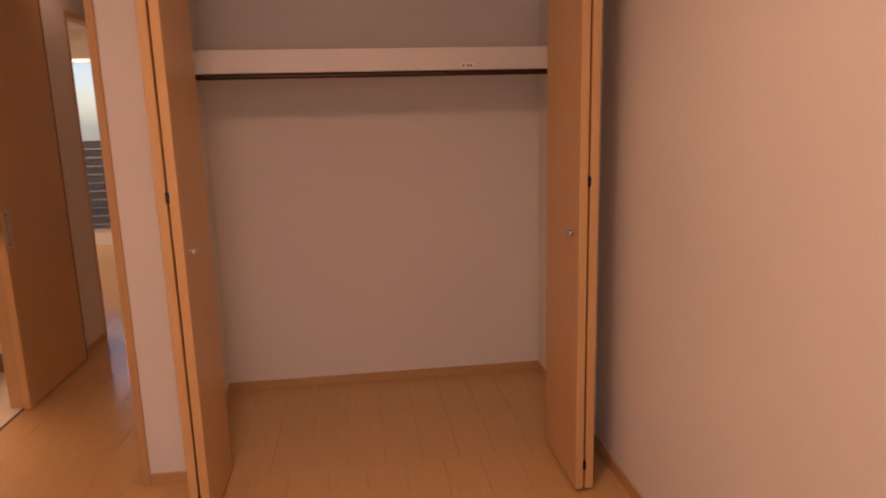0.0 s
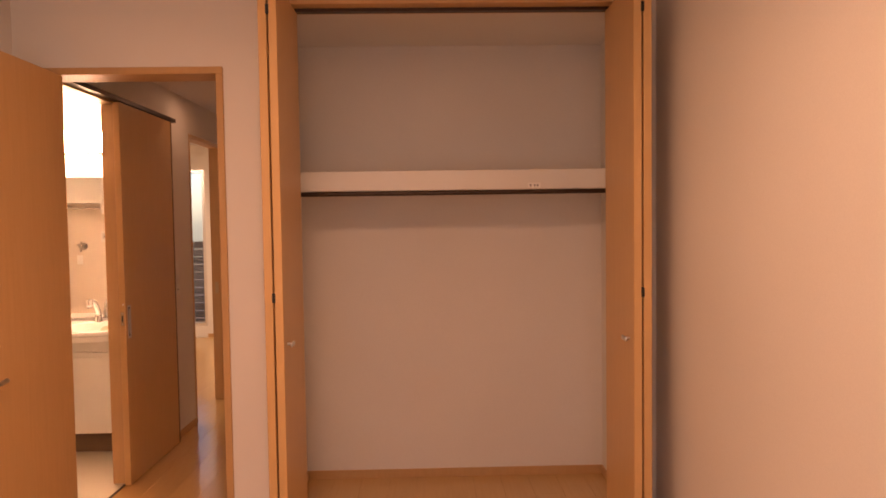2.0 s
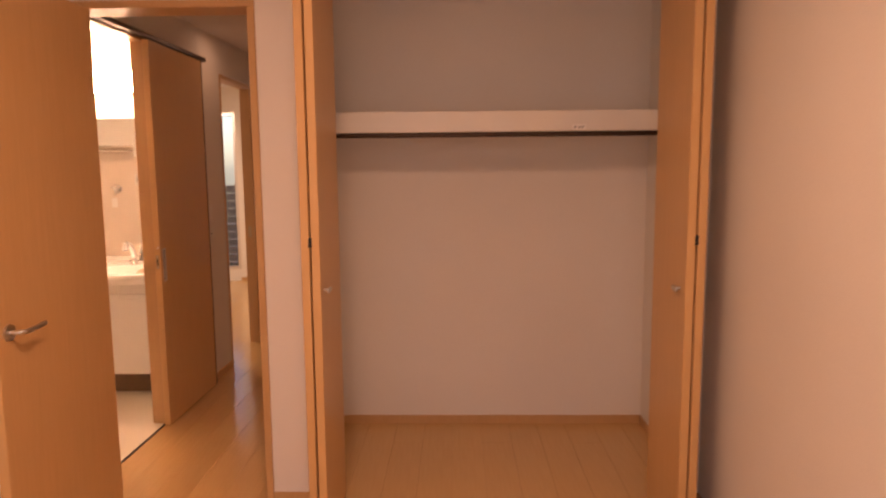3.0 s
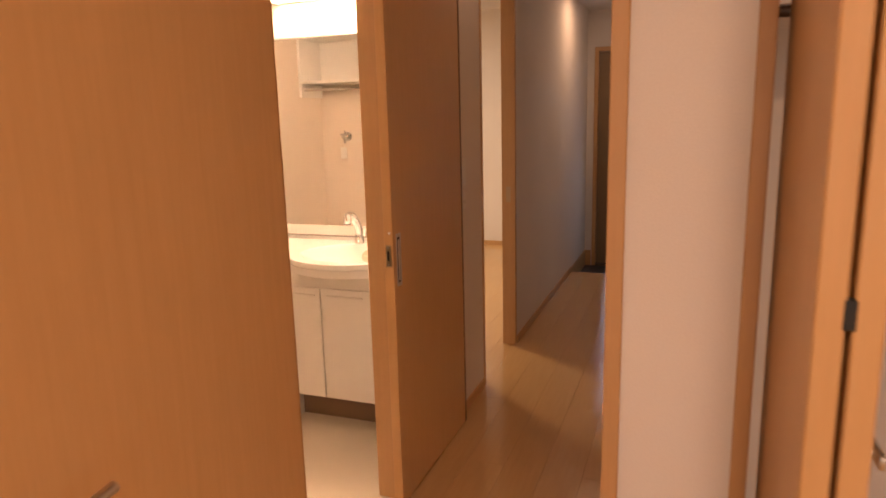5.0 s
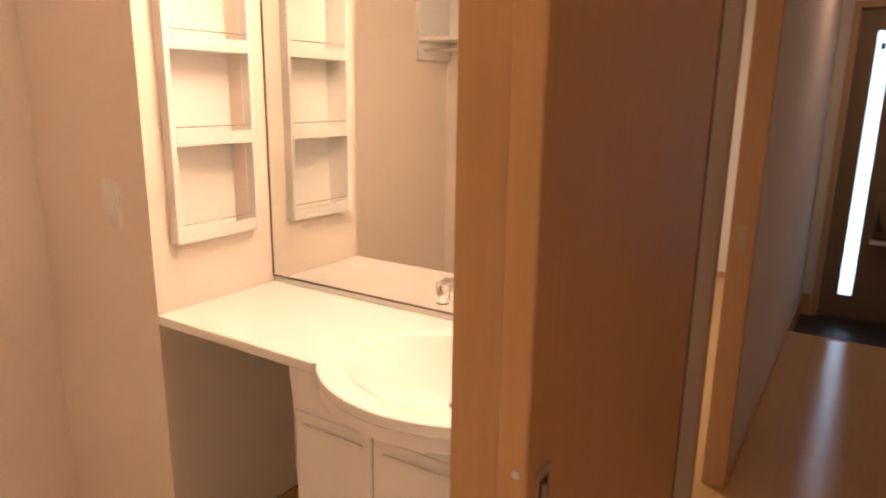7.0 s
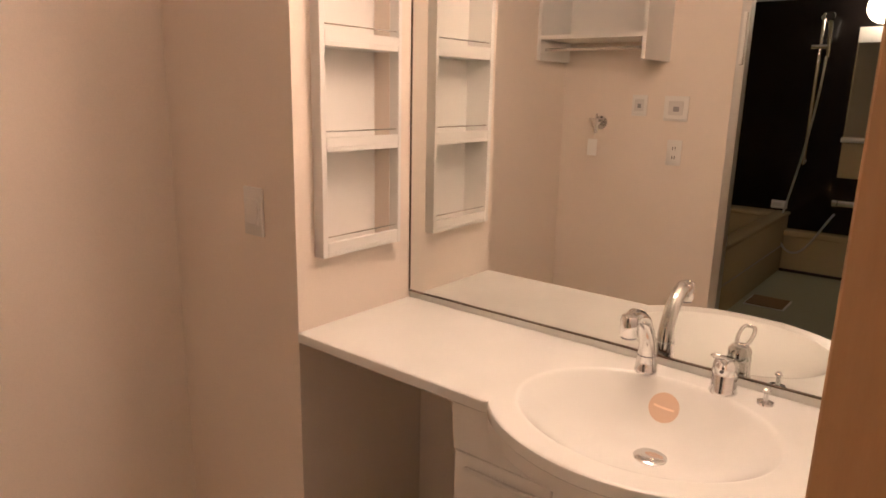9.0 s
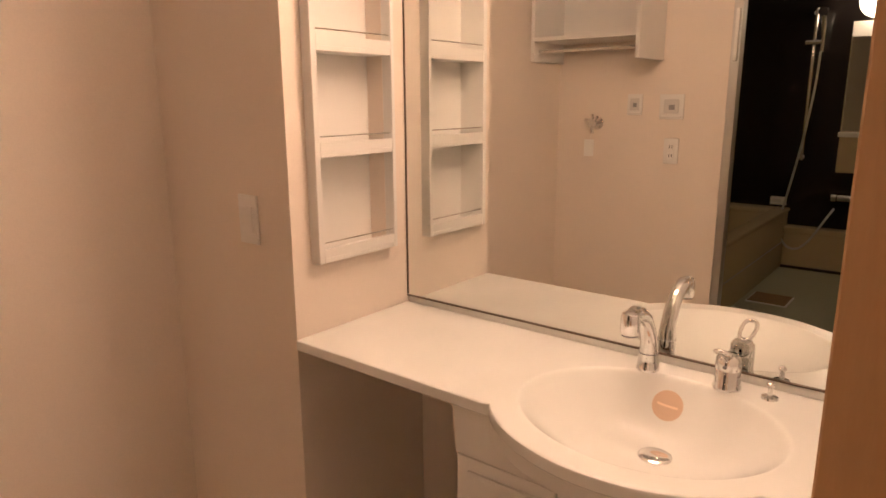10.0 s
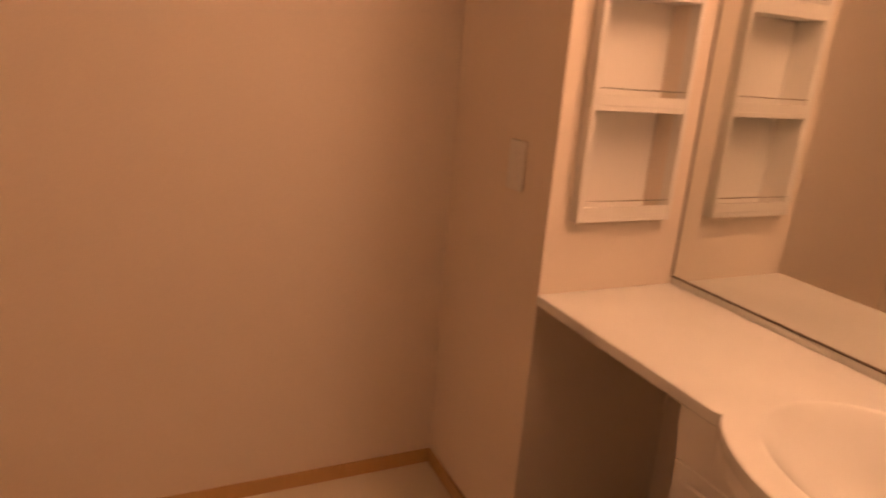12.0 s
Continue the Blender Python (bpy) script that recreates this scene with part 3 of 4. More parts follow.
def counter_mesh():
    bm = bmesh.new()
    nx, ny = 260, 110
    xs = [SX + 0.002 + (-TW - 0.002 - SX - 0.002) * i / nx for i in range(nx + 1)]
    grid = []
    for x in xs:
        f0, b0 = counter_front(x), WY - 0.026
        col = []
        for j in range(ny + 1):
            y = f0 + 0.004 + (b0 - f0 - 0.004) * j / ny
            col.append(bm.verts.new((x, y, CT - basin_depth(x, y))))
        grid.append(col)
    for i in range(nx):
        for j in range(ny):
            bm.faces.new((grid[i][j], grid[i + 1][j], grid[i + 1][j + 1], grid[i][j + 1]))
    # rounded front edge and underside
    rim = []
    for i, x in enumerate(xs):
        f0 = counter_front(x)
        rim.append([grid[i][0], bm.verts.new((x, f0 + 0.001, CT - 0.002)), bm.verts.new((x, f0, CT - 0.006)), bm.verts.new((x, f0, CT - 0.023)), bm.verts.new((x, f0 + 0.004, CT - 0.027)), bm.verts.new((x, f0 + 0.035, CT - 0.027))])
    for a, b in zip(rim, rim[1:]):
        for k in range(5):
            bm.faces.new((a[k], a[k + 1], b[k + 1], b[k]))
    return bm


counter = thing("vanity_counter", "white cast marble counter with moulded oval basin", "counter", (-0.67, 1.5, CT))
top = part("worktop", counter_mesh(), STONE, counter, "", True)
part("underside", box(SX + 0.002, 1.285, CT - 0.0268, -0.70, WY - 0.001, CT - 0.018), STONE, counter)
part("upstand", box(SX + 0.002, WY - 0.0255, CT - 0.01, -TW - 0.002, WY - 0.001, 0.8033, bevel=0.006), STONE, counter, "", True)
part("drain", lathe([(0.033, -0.004), (0.033, 0.0), (0.029, 0.003), (0.022, 0.004), (0.012, 0.0045), (0.001, 0.0045)], (-0.410, 1.458, CT - basin_depth(-0.410, 1.458) + 0.001)), CHROME, counter, "chrome drain", True)
stk = tagged(mesh_ob("basin_sticker", bmesh.new(), STICKER), "round peach paper sticker inside the basin", "sticker")


def sticker():
    """A thin disc laid on the basin's back slope."""
    bm = bmesh.new()
    cx, cy, r, n = -0.427, 1.556, 0.031, 24
    def on(x, y, up):
        return bm.verts.new((x, y, CT - basin_depth(x, y) + up))
    for up in (0.0015,):
        rings = []
        for q in (0.34, 0.67, 1.0):
            rings.append([on(cx + r * q * math.cos(2 * math.pi * k / n), cy + 0.68 * r * q * math.sin(2 * math.pi * k / n), up) for k in range(n)])
        c = on(cx, cy, up)
        for k in range(n):
            bm.faces.new((c, rings[0][k], rings[0][(k + 1) % n]))
            for a, b in zip(rings, rings[1:]):
                bm.faces.new((a[k], b[k], b[(k + 1) % n], a[(k + 1) % n]))
    bmesh.ops.recalc_face_normals(bm, faces=bm.faces)
    bm.to_mesh(stk.data)
    bm.free()


sticker()
bar = bmesh.new()
pts = []
for k in range(9):
    x = -0.427 - 0.021 + 0.042 * k / 8
    pts.append([bar.verts.new((x, y, CT - basin_depth(x, y) + 0.0026)) for y in (1.5545, 1.5575)])
for a, b in zip(pts, pts[1:]):
    bar.faces.new((a[0], b[0], b[1], a[1]))
part("print", bar, STICKER2, stk, "pale printed bar")

# spout, valve and plug knob
sp = thing("faucet", "chrome basin faucet with curved spout", "faucet", (-0.489, 1.608, CT))
fx0, fy0 = -0.490, 1.602
part("base", lathe([(0.024, 0.0), (0.024, 0.005), (0.0225, 0.008), (0.0205, 0.03)], (fx0, fy0, CT)), CHROME, sp, "", True)
arc = [(fx0, fy0, CT + 0.028), (fx0, fy0, CT + 0.05), (fx0, fy0 - 0.004, CT + 0.070), (fx0, fy0 - 0.015, CT + 0.092), (fx0, fy0 - 0.034, CT + 0.119), (fx0, fy0 - 0.060, CT + 0.136), (fx0, fy0 - 0.086, CT + 0.143), (fx0, fy0 - 0.108, CT + 0.141)]
part("spout", tube(arc, 0.015, 20, [0.0205, 0.0185, 0.0172, 0.0165, 0.0162, 0.0165, 0.0175, 0.0165]), CHROME, sp, "", True)
part("spray_head", lathe([(0.0165, 0.0), (0.0185, 0.004), (0.0185, 0.030), (0.0165, 0.042), (0.008, 0.046)], (fx0, fy0 - 0.108, CT + 0.109)), CHROME, sp, "", True)
part("outlet", cyl((fx0, fy0 - 0.108, CT + 0.105), (fx0, fy0 - 0.108, CT + 0.1095), 0.0155, n=20), GREYPRINT, sp, "grey outlet", True)
part("joint_ring", cyl((fx0, fy0, CT + 0.0365), (fx0, fy0, CT + 0.0385), 0.0205, n=24), GREYPRINT, sp, "", True)
vl = thing("mixer_valve", "chrome single lever mixer valve with loop handle", "faucet", (-0.331, 1.606, CT))
part("body", lathe([(0.027, 0.0), (0.027, 0.005), (0.0245, 0.010), (0.0245, 0.038), (0.0235, 0.040), (0.0245, 0.042), (0.0235, 0.062), (0.017, 0.070), (0.002, 0.072)], (-0.331, 1.606, CT)), CHROME, vl, "", True)
hl = []
for k in range(29):
    a = 2 * math.pi * k / 28
    u = 0.5 - 0.5 * math.cos(a)
    hl.append((-0.331 + (0.0125 + 0.003 * u) * math.copysign(abs(math.sin(a)) ** 0.6, math.sin(a)), 1.604 - 0.062 * u, CT + 0.069 + 0.026 * u))
part("lever", tube(hl, 0.0042, 10), CHROME, vl, "looped chrome lever", True)
part("mark", cyl((-0.331, 1.5815, CT + 0.05), (-0.331, 1.5805, CT + 0.05), 0.004, n=12), GREYPRINT, vl)
pk = thing("plug_knob", "small chrome pull knob for the basin plug", "knob", (-0.252, 1.606, CT))
part("rosette", lathe([(0.016, 0.0), (0.015, 0.004), (0.005, 0.006), (0.004, 0.022)], (-0.252, 1.606, CT)), CHROME, pk, "", True)
part("knob", ball((-0.252, 1.606, CT + 0.027), 0.008, 1, 1, 0.7), CHROME, pk, "", True)

# cabinet under the basin
vc = thing("vanity_cabinet", "white vanity cabinet with two doors on a recessed plinth", "cabinet", (-0.42, 1.5, 0))
part("body", box(-0.748, vy + 0.02, 0.150, -TW - 0.002, WY - 0.002, 0.647), WHITE, vc)
ap = bmesh.new()
cols = []
for i in range(49):
    x = -0.748 + (0.748 - TW - 0.003) * i / 48
    f0 = counter_front(x) + 0.008
    cols.append([ap.verts.new((x, f0, CT - 0.028)), ap.verts.new((x, f0 + 0.002, CT - 0.06)), ap.verts.new((x, f0 + (vy - f0) * 0.75, 0.675)), ap.verts.new((x, vy, 0.650)), ap.verts.new((x, vy + 0.03, 0.650))])
for a, b in zip(cols, cols[1:]):
    for k in range(4):
        ap.faces.new((a[k], b[k], b[k + 1], a[k + 1]))
part("apron", ap, WHITE, vc, "", True)
part("side_panel", box(-0.748, vy + 0.012, 0.6475, -0.728, WY - 0.002, CT - 0.0275), WHITE, vc)
for xa, xb in ((-0.746, -0.522), (-0.518, -TW - 0.004)):
    d = part("door", box(xa, vy, 0.153, xb, vy + 0.019, 0.6475, bevel=0.002, seg=1), WHITE, vc)
    part("handle", box(xa + 0.03, vy - 0.010, 0.612, min(xb, xa + 0.222) - 0.02, vy - 0.0005, 0.622, bevel=0.003), WHITE, d, "slim white pull bar", True)
# the brown puts the shade of the toe space into the plinth's colour
part("plinth", box(-0.722, vy + 0.13, 0.0, -TW - 0.003, vy + 0.15, 0.1495), PLINTH, vc, "recessed plinth with the toe space shade in its brown")
part("plinth_side", box(-0.745, vy + 0.035, 0.0, -0.722, WY - 0.002, 0.1495), WHITE, vc)

# mirror and lamp
mr = thing("wall_mirror", "large frameless mirror with slim metal edge", "mirror", (-0.66, WY, 0.815))
part("backing", box(SX + 0.003, WY - 0.021, 0.8036, -TW - 0.002, WY - 0.001, 1.728), MELAMINE, mr)
part("glass", box(SX + 0.006, WY - 0.0255, 0.806, -TW - 0.005, WY - 0.0215, 1.722), MIRROR, mr, "clear mirror glass")
part("bottom_rail", box(SX + 0.003, WY - 0.030, 0.8036, -TW - 0.002, WY - 0.0215, 0.8058), ALU, mr, "slim metal rail")
part("top_rail", box(SX + 0.003, WY - 0.030, 1.722, -TW - 0.002, WY - 0.0215, 1.730), SILVER, mr, "slim metal rail")
part("side_rail", box(SX + 0.0025, WY - 0.0275, 0.8085, SX + 0.0055, WY - 0.0215, 1.7215), ALU, mr, "dark edge strip")

vlamp = thing("mirror_light", "lit tube lamp with white diffuser above the mirror", "lamp", (-0.56, WY, 1.95))
part("base", box(-0.89, WY - 0.035, 1.885, -0.24, WY - 0.001, 2.025, bevel=0.004), PLASTIC, vlamp)
part("end_cap", box(-0.895, WY - 0.125, 1.88, -0.875, WY - 0.001, 2.03, bevel=0.006), PLASTIC, vlamp, "", True)
part("end_cap", box(-0.255, WY - 0.125, 1.88, -0.235, WY - 0.001, 2.03, bevel=0.006), PLASTIC, vlamp, "", True)
part("diffuser", box(-0.8745, WY - 0.118, 1.888, -0.2555, WY - 0.0355, 2.022, bevel=0.02), TUBE, vlamp, "glowing white diffuser", True)

# open rack beside the mirror
rk = thing("wall_rack", "white recessed wall rack with three shelves and wires", "rack", (SX, 1.45, 0.975))
fx, bx = -1.184, -1.272
part("side", box(bx, 1.314, 0.962, fx, 1.331, 1.714, bevel=0.0015, seg=1), MELAMINE, rk)
part("side", box(bx, 1.574, 0.962, fx, 1.586, 1.714, bevel=0.0015, seg=1), MELAMINE, rk)
part("top", box(bx, 1.3313, 1.702, fx - 0.0006, 1.5737, 1.7135), MELAMINE, rk)
part("back", box(bx - 0.002, 1.3313, 0.975, bx + 0.003, 1.5737, 1.7018), MELAMINE, rk)
for z in (0.9625, 1.213, 1.452):
    s = part("shelf", box(bx + 0.0035, 1.3313, z, fx - 0.001, 1.5737, z + 0.012, bevel=0.001, seg=1), MELAMINE, rk)
    part("lip", box(fx - 0.013, 1.3315, z + 0.0122, fx - 0.001, 1.5735, z + 0.034), MELAMINE, s)
    part("wire", cyl((fx - 0.006, 1.3314, z + 0.048), (fx - 0.006, 1.5736, z + 0.048), 0.0017, n=8), CHROME, s, "thin chrome guard wire", True)

wall_plate("light_switch", pose(-1.368, SF, 1.062, 0, 0, -90), "white switch plate on the stub wall", ("rocker",), 0.07, 0.12)
# ---- washroom: wall seen in the mirror ----
wc = thing("wall_cabinet", "open white wall cupboard with shelf and hanging rail", "cabinet", (-1.50, SY, 1.5))
cx0, cx1, cy1 = -1.739, -1.198, SY + 0.300
part("side", box(cx1 - 0.018, SY + 0.001, 1.517, cx1, cy1, 1.940, bevel=0.001, seg=1), WHITE, wc)
part("side", box(cx0, SY + 0.001, 1.517, cx0 + 0.018, cy1, 1.940, bevel=0.001, seg=1), WHITE, wc)
part("top", box(cx0 + 0.0183, SY + 0.001, 1.922, cx1 - 0.0183, cy1 - 0.001, 1.9395), WHITE, wc)
part("shelf", box(cx0 + 0.0183, SY + 0.001, 1.612, cx1 - 0.0183, cy1 - 0.001, 1.630), WHITE, wc)
part("back", box(cx0 + 0.0183, SY + 0.001, 1.6302, cx1 - 0.0183, SY + 0.008, 1.9218), WHITE, wc)
part("hanging_rail", cyl((cx0 + 0.018, cy1 - 0.05, 1.567), (cx1 - 0.018, cy1 - 0.05, 1.567), 0.008, n=14), CHROME, wc, "chrome rail", True)
tp = thing("washing_machine_tap", "chrome washing machine tap with paper tag", "tap", (-1.52, SY, 1.22))
part("flange", cyl((-1.52, SY + 0.0005, 1.225), (-1.52, SY + 0.010, 1.225), 0.034, n=24), CHROME, tp, "", True)
part("body", cyl((-1.52, SY + 0.010, 1.225), (-1.52, SY + 0.075, 1.225), 0.017, n=16), CHROME, tp, "", True)
part("cross_handle", boxes([(-1.572, SY + 0.030, 1.235, -1.488, SY + 0.042, 1.247), (-1.536, SY + 0.030, 1.2471, -1.524, SY + 0.042, 1.27)], bevel=0.003), CHROME, tp)
part("spout", tube([(-1.52, SY + 0.055, 1.222), (-1.52, SY + 0.06, 1.20), (-1.52, SY + 0.06, 1.175)], 0.010), CHROME, tp, "", True)
part("string", cyl((-1.52, SY + 0.064, 1.14), (-1.52, SY + 0.064, 1.18), 0.0012, n=6), TAG, tp)
part("tag", box(-1.556, SY + 0.062, 1.062, -1.504, SY + 0.066, 1.145, bevel=0.001, seg=1), TAG, tp, "white paper tag")
wall_plate("wall_outlet", pose(-1.325, SY, 1.315, 0, 0, 90), "grey faced outlet cover beside the tap", ("dial",), 0.075, 0.10)
wall_plate("wall_outlet", pose(-1.145, SY, 1.305, 0, 0, 90), "white bath control plate with grey display", ("dial",), 0.115, 0.115)
wall_plate("light_switch", pose(-1.135, SY, 1.10, 0, 0, 90), "white double rocker switch plate", ("socket", "socket"), 0.07, 0.12)

# ---- bathroom ----
BX0, BX1, BYF = -1.86, -0.14, -2.95
structure("wall_bath_far", box(BX0, BYF - 0.1, 0, BX1, BYF, 2.17), PANEL, "glossy black bathroom wall panel", "wall")
structure("wall_bath_sides", boxes([(BX0 - 0.1, BYF - 0.1, 0, BX0, SY - 0.12, 2.17), (BX1, BYF - 0.1, 0, BX1 + 0.02, SY - 0.12, 2.17)]), TUB, "cream bathroom wall panels", "wall")
structure("ceiling_bath", box(BX0 - 0.1, BYF - 0.1, 2.17, BX1 + 0.02, SY - 0.12, 2.28), WHITE, "white bathroom ceiling panel", "ceiling")
structure("floor_bath", box(BX0 - 0.1, BYF - 0.1, -0.06, BX1 + 0.02, SY - 0.12, -0.01), BATHFLOOR, "grey green textured bathroom floor", "floor")
structure("trim_bath_cornice", box(BX0 + 0.001, BYF + 0.001, 2.12, BX1 - 0.001, BYF + 0.018, 2.169, bevel=0.003), WHITE, "white cornice strip above the black panels", "trim")
bf = thing("bath_door_frame", "silver aluminium frame of the bath door", "door frame", (-0.52, SY, 0))
bf["kind"] = "structure"
part("post", box(-0.90, SY - 0.05, 0, -0.862, SY + 0.012, 1.985, bevel=0.002, seg=1), SILVER, bf)
part("post", box(-0.19, SY - 0.05, 0, -0.150, SY + 0.012, 1.985, bevel=0.002, seg=1), SILVER, bf)
part("head", box(-0.90, SY - 0.051, 1.985, -0.150, SY + 0.013, 2.029, bevel=0.002, seg=1), SILVER, bf)
part("handle", box(-0.885, SY + 0.0125, 1.50, -0.868, SY + 0.035, 1.72, bevel=0.004), WHITE, bf, "white bath door pull", True)
AX, TZ = -1.134, 0.47      # bathtub's apron and rim height
tb = thing("bathtub", "cream acrylic bathtub with a flat apron", "bathtub", (-1.5, -1.5, 0))
ty0, ty1 = BYF + 0.002, SY - 0.13
part("tub", boxes([(AX - 0.09, ty0, -0.01, AX, ty1, TZ - 0.03), (BX0 + 0.002, ty0, -0.01, BX0 + 0.09, ty1, TZ - 0.03), (BX0 + 0.0905, ty0, -0.01, AX - 0.0905, ty0 + 0.22, TZ - 0.03),
                   (BX0 + 0.0905, ty1 - 0.22, -0.01, AX - 0.0905, ty1, TZ - 0.03), (BX0 + 0.0905, ty0 + 0.2205, -0.01, AX - 0.0905, ty1 - 0.2205, 0.06)], bevel=0.006), TUB, tb, "", True)
part("rim", boxes([(BX0 + 0.002, ty0, TZ - 0.029, BX0 + 0.10, ty1, TZ), (AX - 0.10, ty0, TZ - 0.029, AX + 0.012, ty1, TZ), (BX0 + 0.101, ty0, TZ - 0.029, AX - 0.101, ty0 + 0.23, TZ), (BX0 + 0.101, ty1 - 0.23, TZ - 0.029, AX - 0.101, ty1, TZ)], bevel=0.008), TUB, tb, "", True)
part("apron_joint", box(AX + 0.0005, ty0 + 0.12, 0.20, AX + 0.003, ty1, 0.206), GREYPRINT, tb, "thin apron seam")
ct = thing("bath_ledge", "cream ledge under the black wall", "ledge", (-0.6, BYF, 0))
part("ledge", box(AX + 0.002, BYF + 0.002, 0.285, BX1 - 0.002, BYF + 0.125, 0.332, bevel=0.008), TUB, ct, "", True)
part("front_panel", box(AX + 0.004, BYF + 0.002, 0.012, BX1 - 0.004, BYF + 0.10, 0.2845), TUB, ct)
part("floor_joint", box(AX + 0.004, BYF + 0.002, -0.0095, BX1 - 0.004, BYF + 0.112, 0.0115), BLACK, ct, "black joint along the floor")
fd = thing("floor_drain_cover", "brown slatted drain cover in the bathroom floor", "drain cover", (-0.97, -1.8, -0.01))
part("frame", box(AX + 0.035, -1.935, -0.0098, -0.845, -1.675, -0.004), GREYFACE, fd)
for i in range(6):
    part("slat", box(AX + 0.045, -1.927 + i * 0.0415, -0.0039, -0.855, -1.893 + i * 0.0415, 0.002, bevel=0.001, seg=1), DRAIN, fd)
sh = thing("shower_rail", "chrome shower rail with hand shower and hose", "shower", (-1.07, BYF, 0.9))
sxx = -1.072
part("rail", cyl((sxx, BYF + 0.06, 0.86), (sxx, BYF + 0.06, 2.0), 0.013, n=14), CHROME, sh, "", True)
for z in (0.89, 1.97):
    part("bracket", cyl((sxx, BYF + 0.001, z), (sxx, BYF + 0.068, z), 0.022, n=16), CHROME, sh, "", True)
part("holder", tube([(sxx - 0.055, BYF + 0.075, 1.755), (sxx + 0.075, BYF + 0.085, 1.755)], 0.019, 14), CHROME, sh, "", True)
hd = part("hand_shower", tube([(sxx + 0.063, BYF + 0.10, 1.68), (sxx + 0.063, BYF + 0.105, 1.78), (sxx + 0.062, BYF + 0.12, 1.88), (sxx + 0.060, BYF + 0.15, 1.945), (sxx + 0.058, BYF + 0.185, 1.965)], 0.014, 14, [0.012, 0.014, 0.017, 0.026, 0.036]), CHROME, sh, "", True)
part("spray_face", cyl((sxx + 0.058, BYF + 0.184, 1.963), (sxx + 0.0578, BYF + 0.192, 1.966), 0.033, n=20), BLACK, hd, "dark spray face", True)
hose = []
for p, q, c0, c1 in (((0.063, 1.68), (-0.075, 0.50), (0.06, 1.25), (-0.02, 0.80)), ((-0.075, 0.50), (0.02, 0.16), (-0.12, 0.33), (-0.08, 0.17)), ((0.02, 0.16), (0.30, 0.54), (0.13, 0.15), (0.20, 0.40))):
    for k in range(14):
        u = k / 14
        w = ((1 - u) ** 3, 3 * u * (1 - u) ** 2, 3 * u * u * (1 - u), u ** 3)
        hose.append((sxx + w[0] * p[0] + w[1] * c0[0] + w[2] * c1[0] + w[3] * q[0], BYF + 0.145, w[0] * p[1] + w[1] * c0[1] + w[2] * c1[1] + w[3] * q[1]))
part("hose", tube(hose, 0.0085, 10), STEEL, sh, "grey metal hose", True)
bmx = thing("bath_mixer", "chrome bath mixer tap on the wall", "tap", (-0.65, BYF, 0.58))
part("bar", cyl((-0.79, BYF + 0.08, 0.585), (-0.50, BYF + 0.08, 0.585), 0.026, n=20), CHROME, bmx, "", True)
part("dial", cyl((-0.83, BYF + 0.08, 0.585), (-0.795, BYF + 0.08, 0.585), 0.031, n=20), CHROME, bmx, "", True)
for x in (-0.74, -0.55):
    part("wall_union", cyl((x, BYF + 0.001, 0.585), (x, BYF + 0.06, 0.585), 0.02, n=16), CHROME, bmx, "", True)
part("spout", tube([(-0.65, BYF + 0.08, 0.56), (-0.65, BYF + 0.13, 0.545), (-0.65, BYF + 0.21, 0.535)], 0.014), CHROME, bmx, "", True)
bc = thing("bath_control", "small white control box on the black wall", "control panel", (-1.215, BYF, 0.52))
part("body", box(-1.275, BYF + 0.0005, 0.487, -1.155, BYF + 0.022, 0.552, bevel=0.004), PLASTIC, bc, "", True)
part("display", box(-1.262, BYF + 0.0221, 0.505, -1.195, BYF + 0.0232, 0.535), GREYFACE, bc)
bmi = thing("bath_mirror", "tall mirror on the black bathroom wall", "mirror", (-0.65, BYF, 1.3))
part("back_panel", box(-0.835, BYF + 0.001, 0.775, -0.475, BYF + 0.012, 1.895, bevel=0.002, seg=1), TUB, bmi, "cream back panel")
part("top_band", box(-0.833, BYF + 0.0121, 1.785, -0.477, BYF + 0.022, 1.893, bevel=0.002, seg=1), WHITE, bmi)
part("glass", box(-0.827, BYF + 0.0122, 1.092, -0.483, BYF + 0.016, 1.783), MIRROR, bmi, "mirror glass")
part("tray", box(-0.835, BYF + 0.0125, 1.052, -0.475, BYF + 0.11, 1.088, bevel=0.004), WHITE, bmi, "", True)
bl = thing("bath_lamp", "lit round globe lamp on the bathroom wall", "lamp", (-0.68, BYF, 2.02))
part("base", cyl((-0.68, BYF + 0.001, 2.02), (-0.68, BYF + 0.035, 2.02), 0.07, n=28), WHITE, bl, "", True)
part("globe", ball((-0.68, BYF + 0.125, 2.02), 0.118), GLOBE, bl, "glowing white globe", True)

# ---- living room window ----
def sliding_window(name, label, xa, xb, y, za, zb):
    """A two-leaf sliding window that fills an opening in a wall along x."""
    ob = thing(name, label, "window", ((xa + xb) / 2, y, za))
    ob["kind"] = "structure"
    mid = (xa + xb) / 2
    for a in ((xa, za, xa + 0.04, zb), (xb - 0.04, za, xb, zb), (xa + 0.041, za, xb - 0.041, za + 0.04), (xa + 0.041, zb - 0.04, xb - 0.041, zb), (mid - 0.03, za + 0.041, mid + 0.03, zb - 0.041)):
        part("frame", box(a[0], y + 0.02, a[1], a[2], y + 0.10, a[3]), SILVER, ob)
    for a, b in ((xa + 0.042, mid - 0.032), (mid + 0.032, xb - 0.042)):
        p = part("pane", box(a, y + 0.055, za + 0.042, b, y + 0.060, zb - 0.042), GLASS, ob, "clear glass")
        p.visible_shadow = False
    return ob


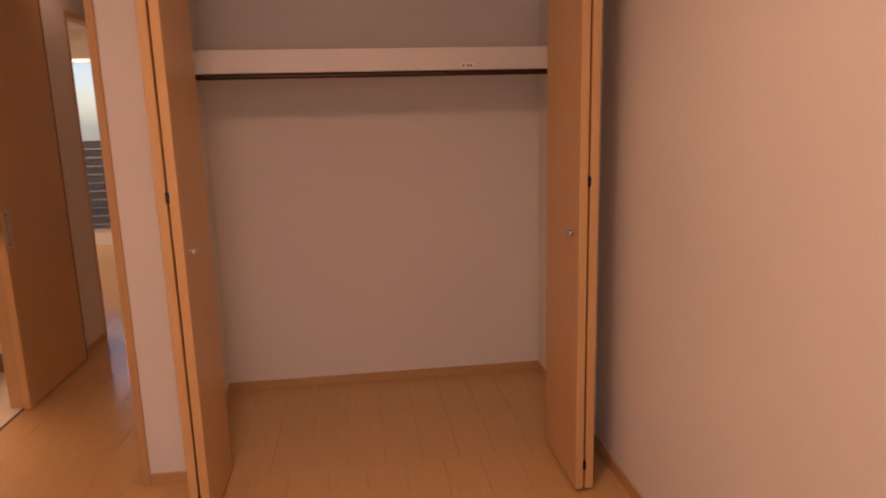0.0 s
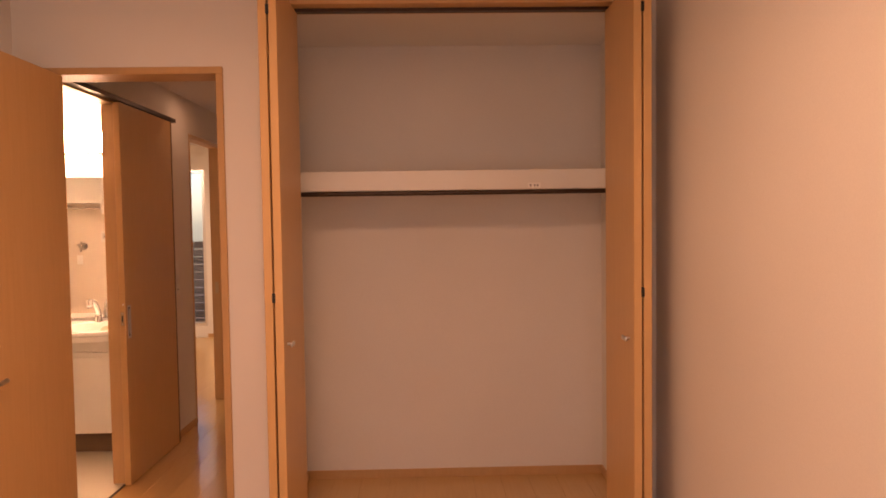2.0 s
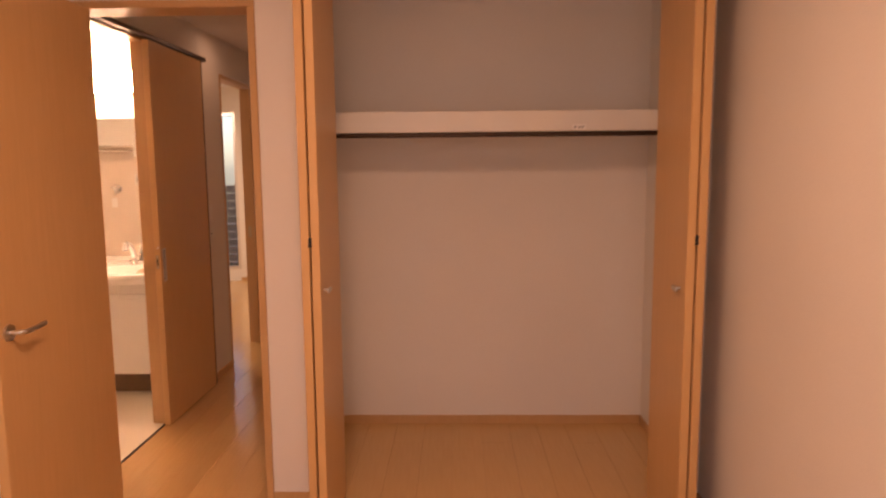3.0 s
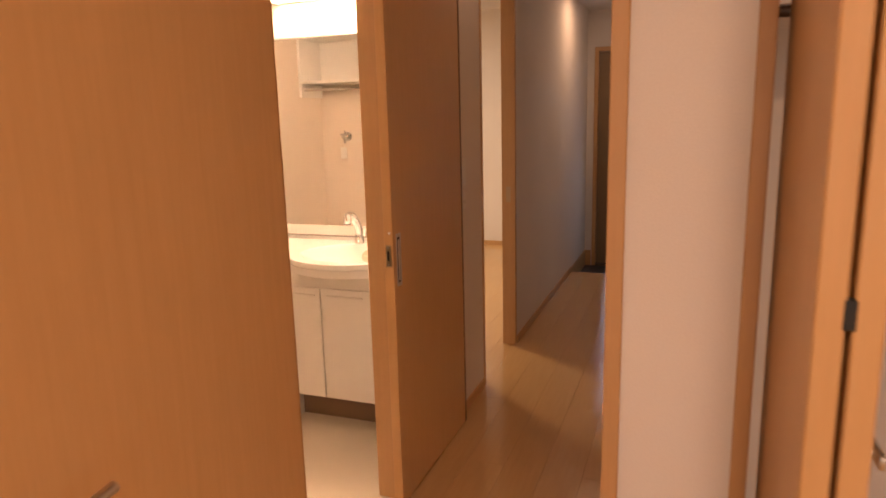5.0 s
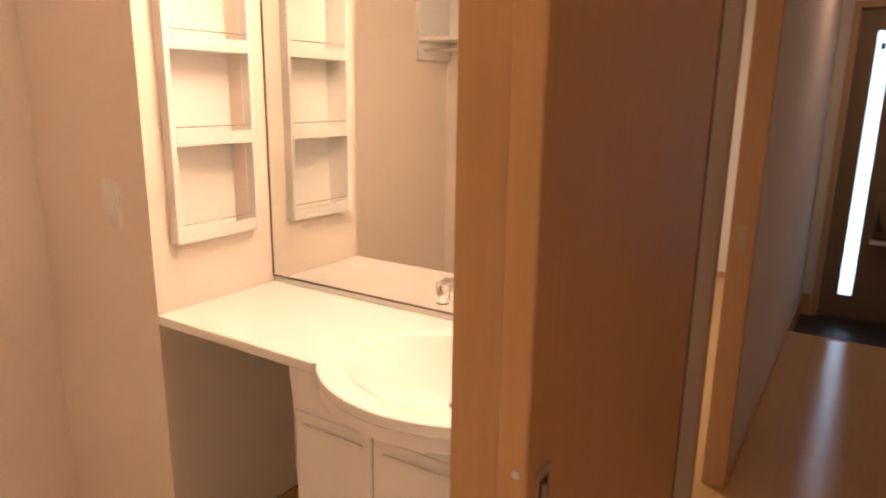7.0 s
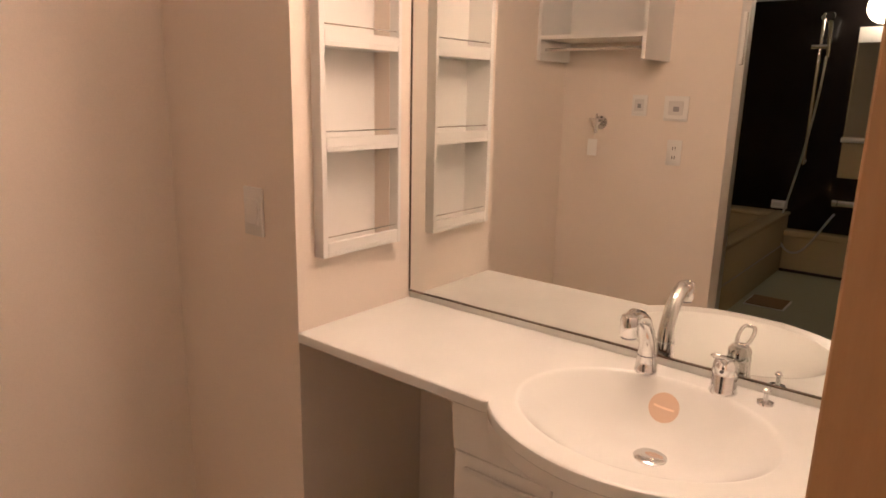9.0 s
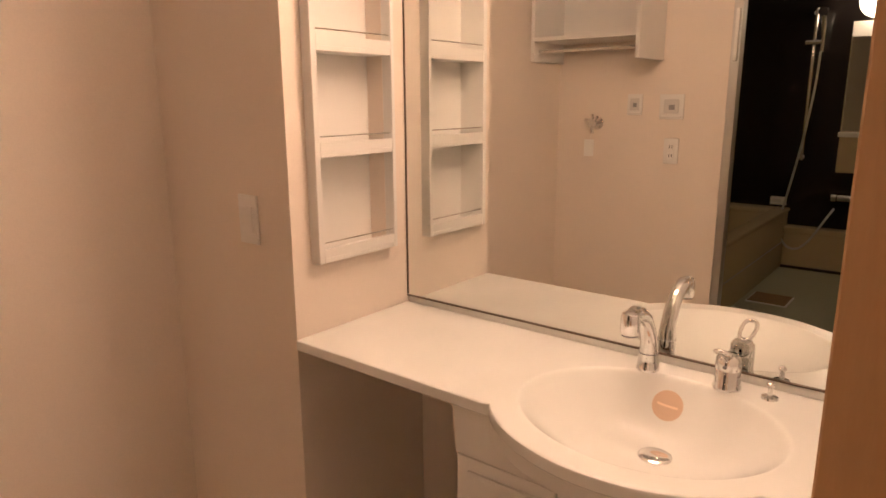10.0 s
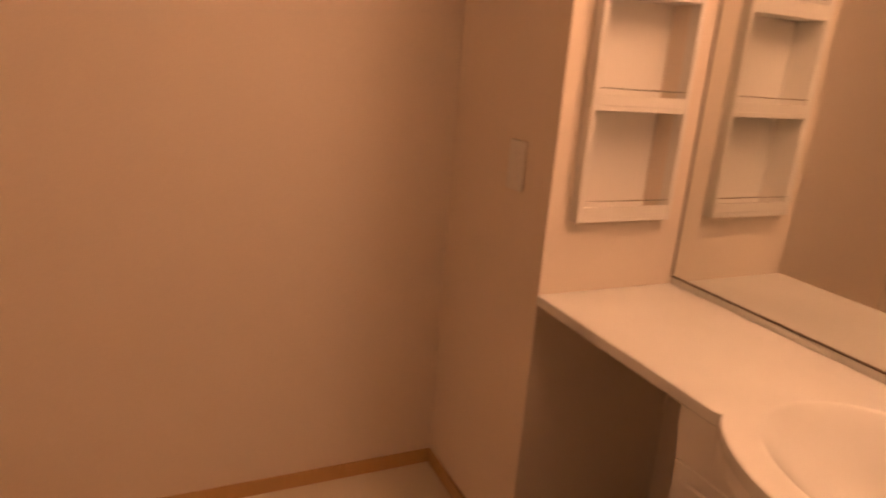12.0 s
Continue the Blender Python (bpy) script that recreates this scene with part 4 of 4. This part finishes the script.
sliding_window("window_1", "tall sliding window with silver aluminium frame", -2.75, -1.12, LY, 0.14, 2.1)
sliding_window("window_2", "sliding bedroom window with silver aluminium frame", 0.5, 2.2, BY - 0.12, 0.3, 2.2)
structure("balcony_floor", box(LX, LY + 0.125, -0.25, -0.1, LY + 1.1, -0.12), CONCRETE, "grey concrete balcony floor", "floor")
rl = thing("balcony_railing", "dark slatted balcony railing outside the window", "railing", (-2, LY + 1.0, -0.12))
for i in range(11):
    part("slat", box(LX, LY + 1.0, 0.0 + i * 0.108, -0.1, LY + 1.02, 0.099 + i * 0.108), LOUVRE, rl)
for x in (LX, -2.8, -1.5, -0.15):
    part("post", box(x, LY + 1.021, -0.12, x + 0.04, LY + 1.06, 1.2), LOUVRE, rl)

# ---- floor planks and entrance tiles ----
PLANKS = {}


def plank_mesh(w, l):
    key = (round(w, 3), round(l, 3))
    if key not in PLANKS:
        bm = box(0, 0, -0.0055, w - 0.0007, l - 0.0007, 0.0, bevel=0.0004, seg=1)
        me = bpy.data.meshes.new("plank")
        bm.to_mesh(me)
        bm.free()
        me.materials.append(PLANK)
        PLANKS[key] = me
    return PLANKS[key]


def lay(parent, xa, ya, xb, yb, width=0.1515, length=1.818):
    n, x = 0, xa
    while x < xb - 0.005:
        w = min(width, xb - x)
        y = ya - (n * 0.606) % length
        while y < yb - 0.01:
            p, q = max(y, ya), min(y + length, yb)
            if q - p > 0.01:
                ob = new("plank", plank_mesh(w, q - p))
                ob.location = (x, p, 0)
                ob.parent = parent
            y += length
        x += width
        n += 1


lay(floor_main, 0.0, BY, RX, 0.0)
lay(floor_main, 0.0, 0.0, HX, GY - 0.02)
lay(floor_main, 0.98, 0.0, RX, CY)
lay(floor_living, LX, WY + 0.15, 0.0, LY)
tile_me = bpy.data.meshes.new("tile")
bm = box(0.0015, 0.0015, -0.004, 0.2800, 0.2785, 0.0, bevel=0.001, seg=1)
bm.to_mesh(tile_me)
bm.free()
tile_me.materials.append(TILE)
for i in range(3):
    for j in range(3):
        ob = new("tile", tile_me)
        ob.location = (0.0 + i * 0.2817, GY + j * 0.28, -0.12)
        ob.parent = floor_genkan
